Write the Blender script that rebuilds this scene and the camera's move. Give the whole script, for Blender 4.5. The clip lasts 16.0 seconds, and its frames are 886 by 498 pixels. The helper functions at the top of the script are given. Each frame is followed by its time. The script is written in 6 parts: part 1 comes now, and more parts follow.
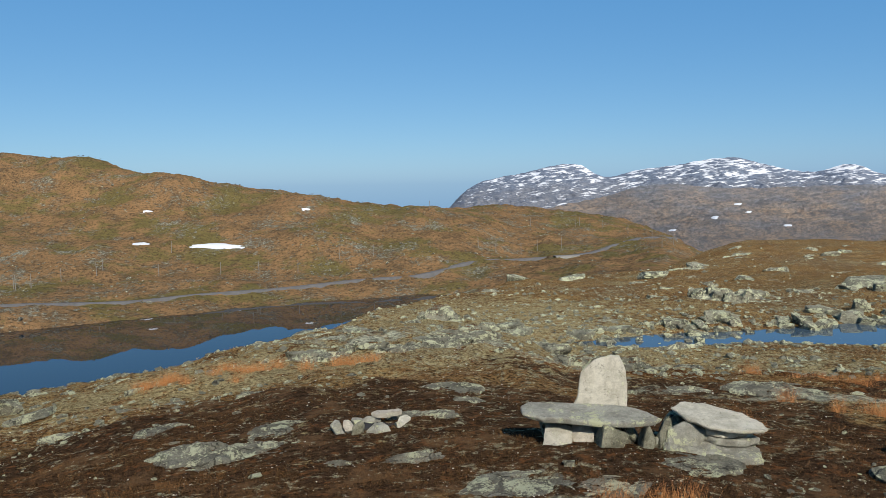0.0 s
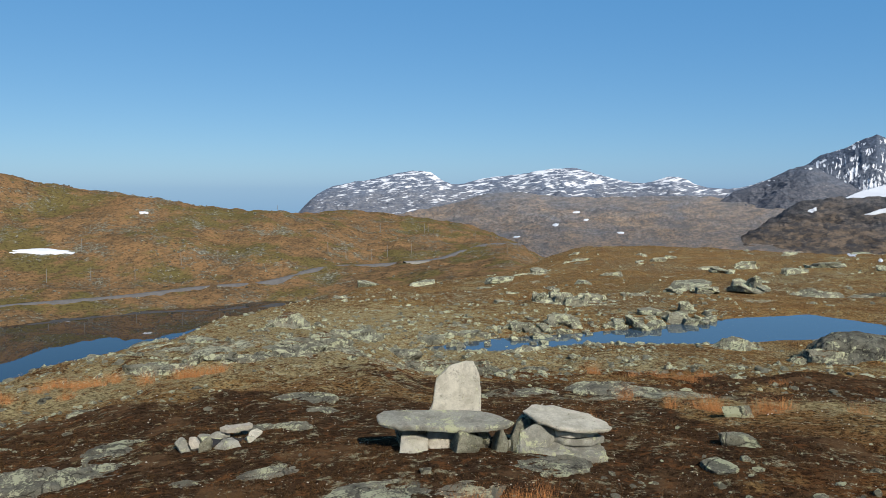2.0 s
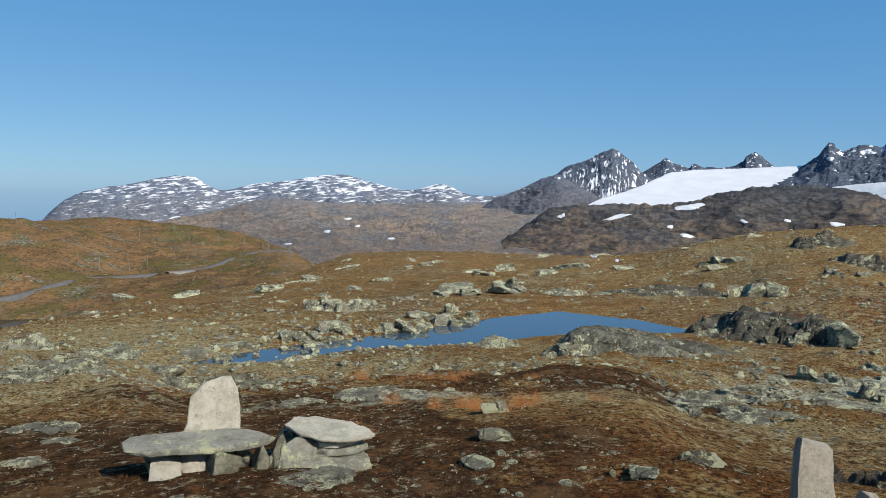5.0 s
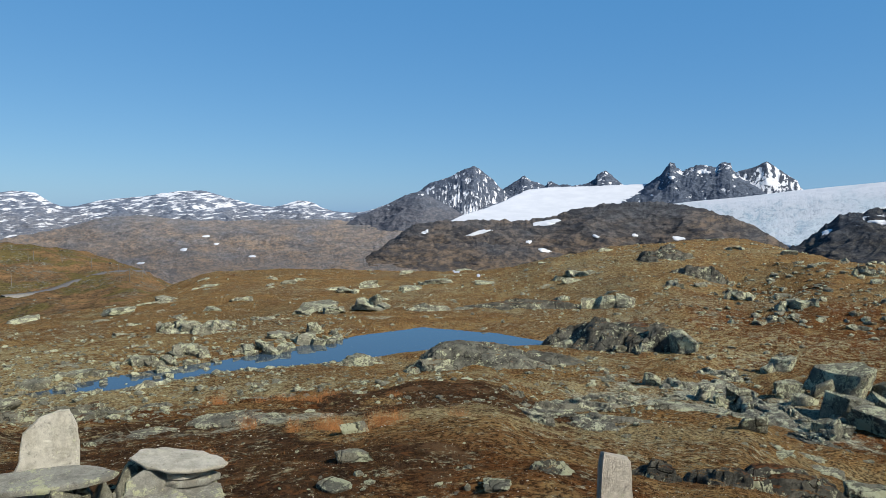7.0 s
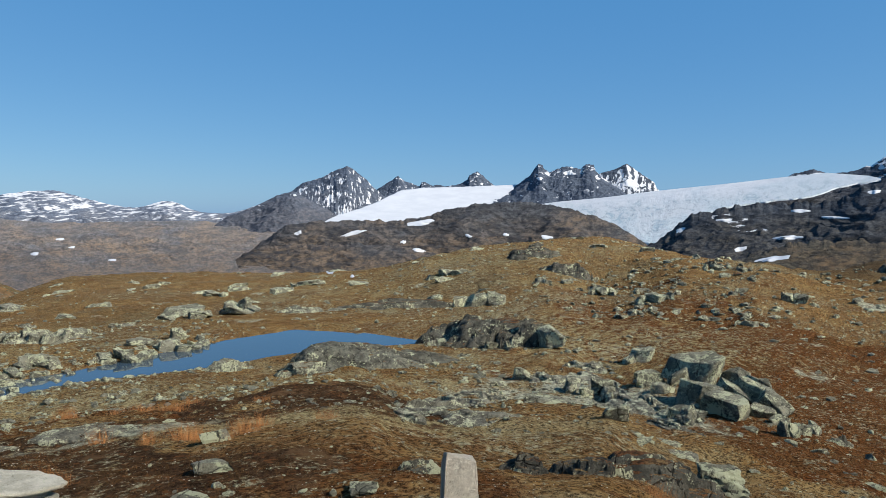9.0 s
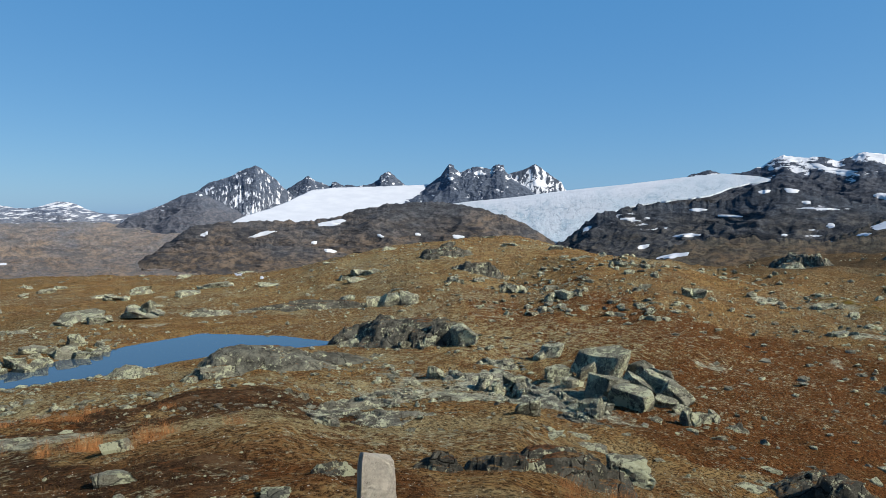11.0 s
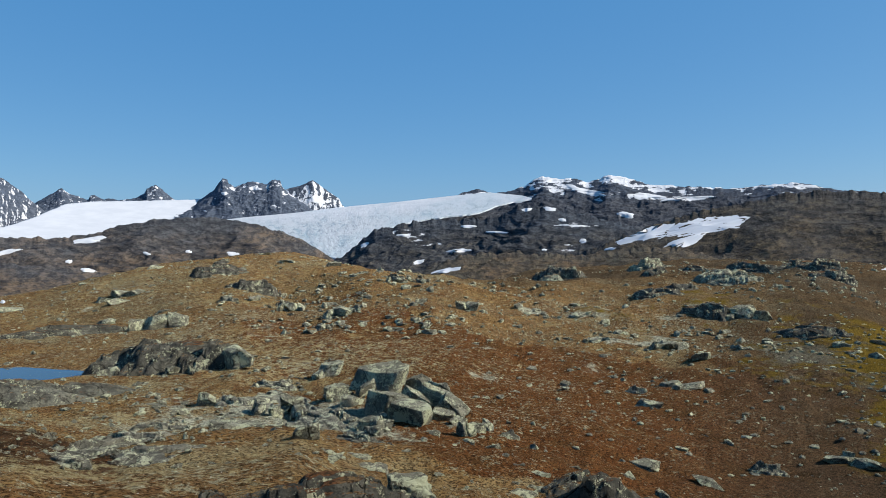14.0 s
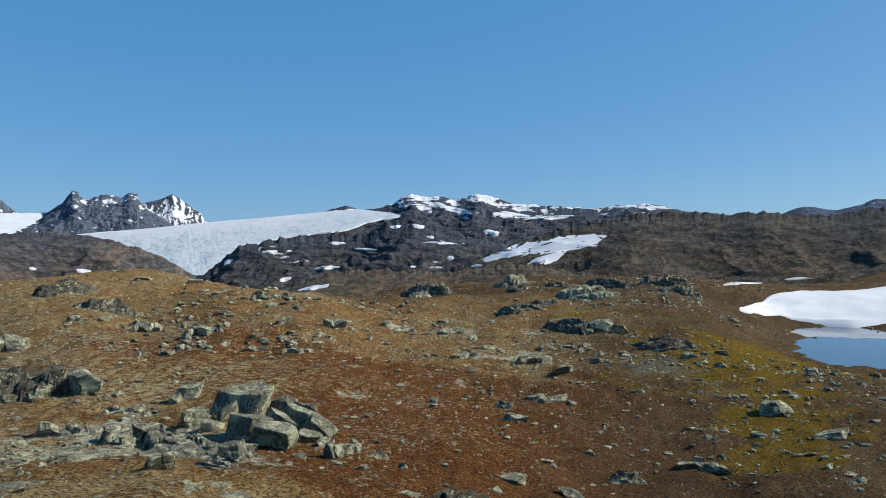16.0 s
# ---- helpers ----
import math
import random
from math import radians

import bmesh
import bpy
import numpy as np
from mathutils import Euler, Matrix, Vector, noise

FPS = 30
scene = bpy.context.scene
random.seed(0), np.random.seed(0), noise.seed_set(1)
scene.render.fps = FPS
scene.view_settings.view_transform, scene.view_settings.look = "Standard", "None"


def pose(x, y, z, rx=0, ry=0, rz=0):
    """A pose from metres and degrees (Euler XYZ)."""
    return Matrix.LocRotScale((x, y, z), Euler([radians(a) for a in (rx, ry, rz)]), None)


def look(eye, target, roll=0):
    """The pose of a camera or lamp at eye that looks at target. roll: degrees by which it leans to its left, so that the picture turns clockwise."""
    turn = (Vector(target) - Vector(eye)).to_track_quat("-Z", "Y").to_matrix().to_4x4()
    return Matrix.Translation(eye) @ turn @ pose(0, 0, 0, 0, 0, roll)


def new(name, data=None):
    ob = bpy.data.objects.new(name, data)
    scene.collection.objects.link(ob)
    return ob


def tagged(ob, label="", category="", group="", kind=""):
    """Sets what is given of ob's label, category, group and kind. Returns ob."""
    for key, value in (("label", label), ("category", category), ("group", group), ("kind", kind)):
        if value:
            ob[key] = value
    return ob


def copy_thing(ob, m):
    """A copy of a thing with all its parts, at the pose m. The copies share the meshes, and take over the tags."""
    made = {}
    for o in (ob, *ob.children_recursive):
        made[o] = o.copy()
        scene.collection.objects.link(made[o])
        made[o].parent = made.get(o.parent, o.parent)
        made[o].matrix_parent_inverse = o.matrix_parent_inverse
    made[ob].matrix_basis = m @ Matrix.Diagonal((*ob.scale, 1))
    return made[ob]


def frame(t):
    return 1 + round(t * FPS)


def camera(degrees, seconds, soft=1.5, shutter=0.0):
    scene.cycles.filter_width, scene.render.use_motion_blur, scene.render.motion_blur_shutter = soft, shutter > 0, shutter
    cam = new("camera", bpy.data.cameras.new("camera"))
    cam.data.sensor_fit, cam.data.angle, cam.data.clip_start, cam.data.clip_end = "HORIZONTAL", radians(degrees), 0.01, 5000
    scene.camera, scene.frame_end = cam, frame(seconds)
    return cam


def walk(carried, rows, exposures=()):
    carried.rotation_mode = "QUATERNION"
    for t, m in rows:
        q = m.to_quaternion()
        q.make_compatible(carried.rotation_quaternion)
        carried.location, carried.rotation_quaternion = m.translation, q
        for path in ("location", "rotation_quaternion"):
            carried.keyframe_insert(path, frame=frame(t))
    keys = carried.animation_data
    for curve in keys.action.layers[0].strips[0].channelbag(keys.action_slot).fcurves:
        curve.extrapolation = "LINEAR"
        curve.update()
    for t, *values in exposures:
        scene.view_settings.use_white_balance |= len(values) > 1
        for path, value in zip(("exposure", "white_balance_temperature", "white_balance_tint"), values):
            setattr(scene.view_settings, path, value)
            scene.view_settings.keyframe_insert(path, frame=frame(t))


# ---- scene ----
cam = camera(60.23, 16.0, soft=0.5)
PATH = [
    (0, pose(-0.000, -0.000, 2.300, 85.13, 0.95, -0.12)),
    (0.5, pose(-0.033, 0.025, 2.311, 84.67, 0.41, -4.11)),
    (1, pose(-0.044, 0.044, 2.315, 85.17, 0.26, -6.55)),
    (1.5, pose(-0.040, 0.071, 2.316, 85.17, 0.02, -9.00)),
    (2, pose(-0.046, 0.065, 2.311, 85.47, -0.04, -11.29)),
    (2.5, pose(-0.041, 0.081, 2.306, 85.32, -0.39, -15.65)),
    (3, pose(-0.027, 0.094, 2.303, 85.27, -0.07, -17.99)),
    (3.5, pose(0.030, 0.140, 2.302, 85.59, -0.11, -19.57)),
    (4, pose(0.079, 0.171, 2.286, 85.82, -0.27, -22.66)),
    (6.5, pose(0.092, 0.056, 2.350, 86.79, -0.24, -35.63)),
    (7, pose(0.125, 0.052, 2.347, 87.29, -0.24, -38.42)),
    (7.5, pose(0.166, 0.055, 2.335, 87.43, -0.12, -40.82)),
    (8, pose(0.231, 0.076, 2.321, 87.63, -0.06, -43.51)),
    (10.5, pose(0.320, 0.148, 2.290, 86.98, 0.05, -52.63)),
    (11, pose(0.330, 0.155, 2.286, 87.33, 0.16, -54.43)),
    (11.5, pose(0.341, 0.177, 2.289, 87.32, 0.09, -56.61)),
    (12, pose(0.363, 0.179, 2.272, 87.33, 0.15, -58.83)),
    (12.5, pose(0.406, 0.210, 2.253, 87.71, 0.13, -61.44)),
    (13, pose(0.462, 0.265, 2.289, 87.72, 0.13, -64.40)),
    (13.5, pose(0.538, 0.293, 2.294, 88.14, 0.05, -67.75)),
    (14, pose(0.624, 0.301, 2.280, 88.51, 0.11, -70.96)),
    (14.5, pose(0.693, 0.331, 2.274, 88.79, -0.05, -73.52)),
    (15, pose(0.752, 0.357, 2.262, 88.97, -0.15, -76.43)),
    (15.5, pose(0.810, 0.367, 2.259, 89.41, -0.13, -78.44)),
    (16, pose(0.850, 0.365, 2.256, 89.79, -0.16, -80.78)),
]
walk(cam, PATH)

# world, sun
SUN_AZ, SUN_EL = 163.0, 36.0
world = bpy.data.worlds.new("world")
scene.world = world
world.use_nodes = True
wn = world.node_tree
bg = wn.nodes["Background"]
sky = wn.nodes.new("ShaderNodeTexSky")
sky.sky_type, sky.sun_disc = "NISHITA", False
sky.sun_elevation, sky.sun_rotation = radians(SUN_EL), radians(SUN_AZ)
sky.altitude, sky.air_density, sky.dust_density, sky.ozone_density = 2000.0, 0.85, 2.8, 2.0
tone = wn.nodes.new("ShaderNodeMix")
tone.data_type, tone.blend_type = "RGBA", "MULTIPLY"
tone.inputs[0].default_value, tone.inputs[7].default_value = 1.0, (0.95, 0.93, 0.68, 1.0)
wn.links.new(sky.outputs[0], tone.inputs[6])
# a clear autumn sky, even in its blue
even = wn.nodes.new("ShaderNodeMix")
even.data_type = "RGBA"
even.inputs[0].default_value, even.inputs[7].default_value = 0.54, (0.30, 2.5, 6.5, 1.0)
wn.links.new(tone.outputs[2], even.inputs[6])
wn.links.new(even.outputs[2], bg.inputs[0])
bg.inputs[1].default_value = 0.085
sun = new("sun", bpy.data.lights.new("sun", "SUN"))
sun.data.energy, sun.data.angle, sun.data.color = 5.0, radians(0.53), (1.0, 0.945, 0.86)
sa, se = radians(SUN_AZ), radians(SUN_EL)
sun.matrix_world = look((0, 0, 0), (-math.sin(sa) * math.cos(se), -math.cos(sa) * math.cos(se), -math.sin(se)))
scene.view_settings.exposure = 0.57


# materials
class Nodes:
    """A small builder of node trees."""

    def __init__(self, name, rough=0.9, spec=0.3):
        self.mat = bpy.data.materials.new(name)
        self.mat.use_nodes = True
        self.tree = self.mat.node_tree
        self.bsdf = self.tree.nodes["Principled BSDF"]
        self.bsdf.inputs["Roughness"].default_value = rough
        self.bsdf.inputs["Specular IOR Level"].default_value = spec
        self.pos = self.add("ShaderNodeNewGeometry").outputs["Position"]

    def add(self, kind):
        return self.tree.nodes.new(kind)

    def link(self, a, b):
        if isinstance(a, (int, float)):
            b.default_value = a
        elif isinstance(a, tuple):
            b.default_value = (*a, 1.0) if len(a) == 3 and len(b.default_value) == 4 else a
        else:
            self.tree.links.new(a, b)

    def noise(self, scale, detail=4.0, rough=0.6, vec=None, stretch=None, distort=0.0):
        n = self.add("ShaderNodeTexNoise")
        n.inputs["Scale"].default_value, n.inputs["Detail"].default_value = scale, detail
        n.inputs["Roughness"].default_value, n.inputs["Distortion"].default_value = rough, distort
        v = vec or self.pos
        if stretch:
            m = self.add("ShaderNodeMapping")
            m.inputs["Scale"].default_value = stretch
            self.link(v, m.inputs[0])
            v = m.outputs[0]
        self.link(v, n.inputs["Vector"])
        return n.outputs[0]

    def voronoi(self, scale, feature="F1", vec=None):
        n = self.add("ShaderNodeTexVoronoi")
        n.feature = feature
        n.inputs["Scale"].default_value = scale
        self.link(vec or self.pos, n.inputs["Vector"])
        return n

    def math(self, op, a, b=0.0, c=0.0):
        n = self.add("ShaderNodeMath")
        n.operation = op
        for v, s in zip((a, b, c), n.inputs):
            self.link(v, s)
        return n.outputs[0]

    def step(self, v, lo, hi):
        n = self.add("ShaderNodeMapRange")
        n.interpolation_type = "SMOOTHSTEP"
        self.link(v, n.inputs[0])
        n.inputs[1].default_value, n.inputs[2].default_value = lo, hi
        return n.outputs[0]

    def mix(self, f, a, b, blend="MIX"):
        n = self.add("ShaderNodeMix")
        n.data_type, n.blend_type = "RGBA", blend
        self.link(f, n.inputs[0])
        self.link(a, n.inputs[6])
        self.link(b, n.inputs[7])
        return n.outputs[2]

    def bump(self, height, strength, dist):
        n = self.add("ShaderNodeBump")
        n.inputs["Strength"].default_value, n.inputs["Distance"].default_value = strength, dist
        self.link(height, n.inputs["Height"])
        self.link(n.outputs[0], self.bsdf.inputs["Normal"])

    def done(self, colour):
        self.link(colour, self.bsdf.inputs["Base Color"])
        return self.mat


def ground_material():
    n = Nodes("tundra", 1.0, 0.0)
    zone = n.add("ShaderNodeVertexColor")
    zone.layer_name = "zone"
    sep = n.add("ShaderNodeSeparateColor")
    n.link(zone.outputs[0], sep.inputs[0])
    soil, red, rock = sep.outputs[0], sep.outputs[1], sep.outputs[2]
    green = zone.outputs[1]
    more = n.add("ShaderNodeAttribute")
    more.attribute_name = "moor_shade"
    moor_shade = more.outputs["Fac"]
    fine = n.noise(16.0, 8.0, 0.8)
    mid = n.noise(2.4, 7.0, 0.72)
    tuft = n.noise(0.7, 8.0, 0.75)
    big = n.noise(0.13, 7.0, 0.68)
    wide = n.noise(0.025, 7.0, 0.7)
    # dry grass: tan, straw and rust, the shade between tufts painted near-black
    straw = n.mix(n.step(mid, 0.40, 0.60), (0.27, 0.150, 0.052), (0.355, 0.232, 0.094))
    straw = n.mix(n.math("MULTIPLY", n.step(tuft, 0.46, 0.58), 0.75), straw, (0.20, 0.10, 0.040))
    straw = n.mix(n.math("MULTIPLY", n.step(big, 0.47, 0.60), 0.5), straw, (0.155, 0.085, 0.038))
    straw = n.mix(n.math("MULTIPLY", n.step(n.noise(0.21, 8.0, 0.75), 0.53, 0.63), 0.7), straw, (0.36, 0.29, 0.15))
    straw = n.mix(n.math("MULTIPLY", n.step(wide, 0.48, 0.60), 0.3), straw, (0.155, 0.11, 0.05))
    straw = n.mix(n.step(fine, 0.43, 0.56), n.mix(0.9, straw, (0.022, 0.013, 0.008)), straw)
    rust = n.mix(n.step(mid, 0.38, 0.62), (0.15, 0.056, 0.018), (0.21, 0.095, 0.032))
    rust = n.mix(n.math("MULTIPLY", n.step(tuft, 0.48, 0.60), 0.7), rust, (0.15, 0.08, 0.028))
    rust = n.mix(n.step(fine, 0.42, 0.58), (0.035, 0.017, 0.010), rust)

    def edge(z, amount=0.9, noise_value=None):
        v = n.math("ADD", z, n.math("MULTIPLY", n.math("SUBTRACT", noise_value or mid, 0.5), amount))
        return n.step(v, 0.38, 0.58)

    col = n.mix(edge(red, 1.2, tuft), straw, rust)
    moss = n.mix(n.step(fine, 0.36, 0.62), (0.060, 0.040, 0.010), (0.170, 0.112, 0.020))
    peat = n.mix(n.step(fine, 0.38, 0.66), (0.022, 0.014, 0.009), (0.090, 0.052, 0.029))
    peat = n.mix(n.step(n.noise(7.0, 6.0, 0.75), 0.53, 0.64), peat, (0.15, 0.066, 0.026))
    peat = n.mix(n.math("MULTIPLY", n.step(n.noise(1.2, 7.0, 0.75), 0.52, 0.62), 0.6), peat, (0.17, 0.10, 0.05))
    col = n.mix(edge(soil, 1.5, tuft), col, peat)
    pale = n.add("ShaderNodeAttribute")
    pale.attribute_name = "pale"
    crust = n.math("ADD", n.noise(3.2, 9.0, 0.8), n.math("MULTIPLY", pale.outputs["Fac"], 0.155))
    col = n.mix(n.math("MULTIPLY", n.step(crust, 0.59, 0.65), 0.8), col, n.mix(n.step(fine, 0.42, 0.56), (0.15, 0.110, 0.050), (0.42, 0.355, 0.185)))
    # pale lichen crusts and small stones in the turf
    fleck = n.step(n.math("ADD", n.noise(6.0, 8.0, 0.8), n.math("MULTIPLY", n.math("SUBTRACT", big, 0.5), 0.3)), 0.555, 0.60)
    col = n.mix(n.math("MULTIPLY", fleck, 0.8), col, n.mix(n.step(fine, 0.42, 0.56), (0.16, 0.145, 0.09), (0.42, 0.40, 0.26)))
    lichen = n.noise(8.0, 8.0, 0.78)
    stone = n.mix(n.step(lichen, 0.42, 0.58), (0.16, 0.155, 0.115), (0.50, 0.495, 0.35))
    stone = n.mix(n.step(n.noise(21.0, 6.0, 0.75), 0.54, 0.64), stone, (0.05, 0.048, 0.042))
    stone = n.mix(n.step(n.noise(0.5, 8.0, 0.8), 0.5, 0.62), stone, n.mix(0.5, stone, (0.12, 0.09, 0.05)))
    rocky = n.math("ADD", n.math("MULTIPLY", n.noise(0.9, 9.0, 0.8), 0.6), n.math("MULTIPLY", n.noise(0.09, 9.0, 0.78), 0.4))
    col = n.mix(edge(rock, 2.2, rocky), col, stone)
    heath = n.mix(n.step(n.noise(0.02, 9.0, 0.76), 0.42, 0.6), (0.115, 0.078, 0.044), (0.06, 0.048, 0.034))
    heath = n.mix(n.math("MULTIPLY", n.step(n.noise(0.011, 9.0, 0.78), 0.54, 0.64), 0.6), heath, (0.14, 0.12, 0.09))
    heath = n.mix(n.math("MULTIPLY", n.step(tuft, 0.47, 0.58), 0.6), heath, (0.06, 0.036, 0.018))
    # shade between the heath's tufts, painted in as well
    heath = n.mix(n.step(fine, 0.42, 0.57), n.mix(0.75, heath, (0.018, 0.013, 0.008)), heath)
    col = n.mix(moor_shade, col, heath)
    col = n.mix(edge(green, 1.8, n.noise(0.3, 8.0, 0.75)), col, moss)
    slope = n.add("ShaderNodeAttribute")
    slope.attribute_name = "fell"
    fell = n.mix(n.step(n.noise(0.10, 9.0, 0.78), 0.42, 0.60), (0.200, 0.118, 0.055), (0.100, 0.066, 0.035))
    fell = n.mix(n.math("MULTIPLY", n.step(n.noise(0.033, 9.0, 0.72), 0.49, 0.58), 0.8), fell, (0.098, 0.086, 0.030))
    crag = n.math("ADD", n.math("MULTIPLY", n.noise(0.55, 9.0, 0.82), 0.55), n.math("MULTIPLY", n.noise(0.05, 9.0, 0.75), 0.45))
    fell = n.mix(n.step(crag, 0.53, 0.57), fell, n.mix(n.step(n.noise(1.2, 6.0, 0.8), 0.42, 0.58), (0.08, 0.077, 0.060), (0.25, 0.245, 0.185)))
    fell = n.mix(n.math("MULTIPLY", n.step(n.noise(0.8, 9.0, 0.82), 0.51, 0.57), 0.75), fell, (0.05, 0.033, 0.02))
    col = n.mix(slope.outputs["Fac"], col, fell)
    folds = n.math("MULTIPLY", slope.outputs["Fac"], n.math("MULTIPLY", n.noise(0.11, 8.0, 0.68), 20.0))
    n.bump(n.math("ADD", n.math("ADD", folds, n.math("ADD", n.math("MULTIPLY", fine, 0.6), n.math("MULTIPLY", tuft, 1.8))), n.math("ADD", n.math("MULTIPLY", mid, 1.0), n.math("MULTIPLY", n.noise(70.0, 3.0, 0.7), 0.25))), 1.0, 0.14)
    return n.done(col)


def rock_material(name, dark, light, lichen_colour, amount, scale=1.0, turf=0.0, joints=0.0, pepper=0.42):
    n = Nodes(name, 0.95, 0.05)
    rnd = n.add("ShaderNodeObjectInfo").outputs["Random"]
    base = n.mix(n.step(n.noise(2.2 * scale, 8.0, 0.75), 0.40, 0.60), dark, light)
    base = n.mix(n.math("MULTIPLY", rnd, 0.45), base, tuple(0.5 * c for c in light))
    grain = n.noise(48.0 * scale, 5.0, 0.8)
    base = n.mix(n.step(grain, 0.36, 0.62), n.mix(0.42 if joints else pepper, base, (0.02, 0.02, 0.018)), base)
    wander = n.add("ShaderNodeVectorMath")
    wander.operation = "MULTIPLY_ADD"
    warp = n.add("ShaderNodeTexNoise")
    warp.inputs["Scale"].default_value, warp.inputs["Detail"].default_value = 2.5 * scale, 5.0
    n.link(n.pos, warp.inputs["Vector"])
    n.link(warp.outputs[1], wander.inputs[0])
    wander.inputs[1].default_value = (0.5 / scale,) * 3
    n.link(n.pos, wander.inputs[2])
    joint = n.voronoi(1.5 * scale, "DISTANCE_TO_EDGE", wander.outputs[0]).outputs["Distance"]
    open_joint = n.math("MULTIPLY", n.step(joint, 0.022, 0.0), joints)
    patches = n.math("ADD", n.math("MULTIPLY", n.noise(12.0 * scale, 8.0, 0.8), 0.5), n.math("MULTIPLY", n.noise(2.3 * scale, 5.0, 0.65), 0.5))
    base = n.mix(n.step(patches, 0.60 - amount, 0.63 - amount), base, lichen_colour)
    base = n.mix(n.math("MULTIPLY", n.step(n.noise(9.0 * scale, 8.0, 0.8), 0.57, 0.62), 0.75 if joints else 0.4), base, (0.028, 0.027, 0.024))
    base = n.mix(open_joint, base, (0.015, 0.014, 0.012))
    if turf:
        # turf has crept over the level tops
        nrm = n.add("ShaderNodeSeparateXYZ")
        n.link(n.add("ShaderNodeNewGeometry").outputs["True Normal"], nrm.inputs[0])
        cover = n.math("ADD", nrm.outputs[2], n.math("MULTIPLY", n.math("SUBTRACT", n.noise(1.6, 7.0, 0.7), 0.5), 0.9))
        sod = n.mix(n.step(n.noise(14.0, 7.0, 0.8), 0.42, 0.57), (0.05, 0.03, 0.016), n.mix(n.step(n.noise(1.1, 5.0, 0.7), 0.42, 0.58), (0.17, 0.075, 0.03), (0.27, 0.18, 0.08)))
        base = n.mix(n.step(cover, 1.0 - turf, 1.08 - turf), base, sod)
    n.bump(n.math("ADD", n.noise(6.0 * scale, 9.0, 0.78), n.math("SUBTRACT", n.math("MULTIPLY", grain, 0.25), n.math("MULTIPLY", open_joint, 0.5))), 1.0, 0.13 / scale)
    return n.done(base)


def mountain_material(name, low, high, dark, snow, stretch, level, rise=0.12, blotch=1.0, slope=0.0, grain=1.0, hollow=0.0, lean=0.0, soft=0.03):
    """Bare rock above brown heath, with snow that lies along the slope's own lines. level: height of the middle of the snow line."""
    n = Nodes(name, 0.95, 0.1)
    flow = n.add("ShaderNodeAttribute")
    flow.attribute_name = "flow"
    sep = n.add("ShaderNodeSeparateXYZ")
    n.link(n.pos, sep.inputs[0])
    nrm = n.add("ShaderNodeSeparateXYZ")
    n.link(n.add("ShaderNodeNewGeometry").outputs["Normal"], nrm.inputs[0])
    a = n.noise(0.010 * grain, 8.0, 0.7, flow.outputs["Vector"], (0.7, 1.6, 1.0))
    b = n.noise(0.06 * grain, 7.0, 0.78, flow.outputs["Vector"], (1.0, 1.9, 1.0))
    c = n.noise(0.035 * grain, 6.0, 0.7, flow.outputs["Vector"], (0.4, 1.3, 1.0))
    height = n.math("MULTIPLY", n.math("SUBTRACT", sep.outputs[2], level), 1.0 / 100.0)
    col = n.mix(n.step(n.math("ADD", height, n.math("MULTIPLY", n.math("SUBTRACT", a, 0.5), 2.0)), -0.5, 0.25), low, high)
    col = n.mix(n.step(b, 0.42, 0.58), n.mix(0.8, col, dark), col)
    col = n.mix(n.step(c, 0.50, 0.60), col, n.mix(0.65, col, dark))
    turned = n.add("ShaderNodeMapping")
    turned.inputs["Rotation"].default_value = (0.0, 0.0, radians(lean))
    n.link(flow.outputs["Vector"], turned.inputs[0])
    drift = n.noise(0.02 * blotch, 8.0, 0.68, turned.outputs[0], stretch)
    broad = n.noise(0.004 * blotch, 3.0, 0.5)
    v = n.math("ADD", n.math("MULTIPLY", n.math("MINIMUM", height, 1.6), rise), n.math("ADD", drift, n.math("MULTIPLY", n.math("SUBTRACT", nrm.outputs[2], 0.8), slope)))
    v = n.math("ADD", v, n.math("MULTIPLY", n.math("SUBTRACT", broad, 0.5), 0.35))
    if hollow:
        # snow keeps in the gullies
        gully = n.add("ShaderNodeAttribute")
        gully.attribute_name = "gully"
        v = n.math("ADD", v, n.math("MULTIPLY", gully.outputs["Fac"], hollow))
    col = n.mix(n.step(v, 0.62 - snow, 0.62 + soft - snow), col, (0.57, 0.58, 0.60))
    n.bump(n.math("ADD", a, n.math("ADD", n.math("MULTIPLY", b, 0.5), n.math("MULTIPLY", c, 0.5))), 1.0, 14.0 / grain)
    return n.done(col)


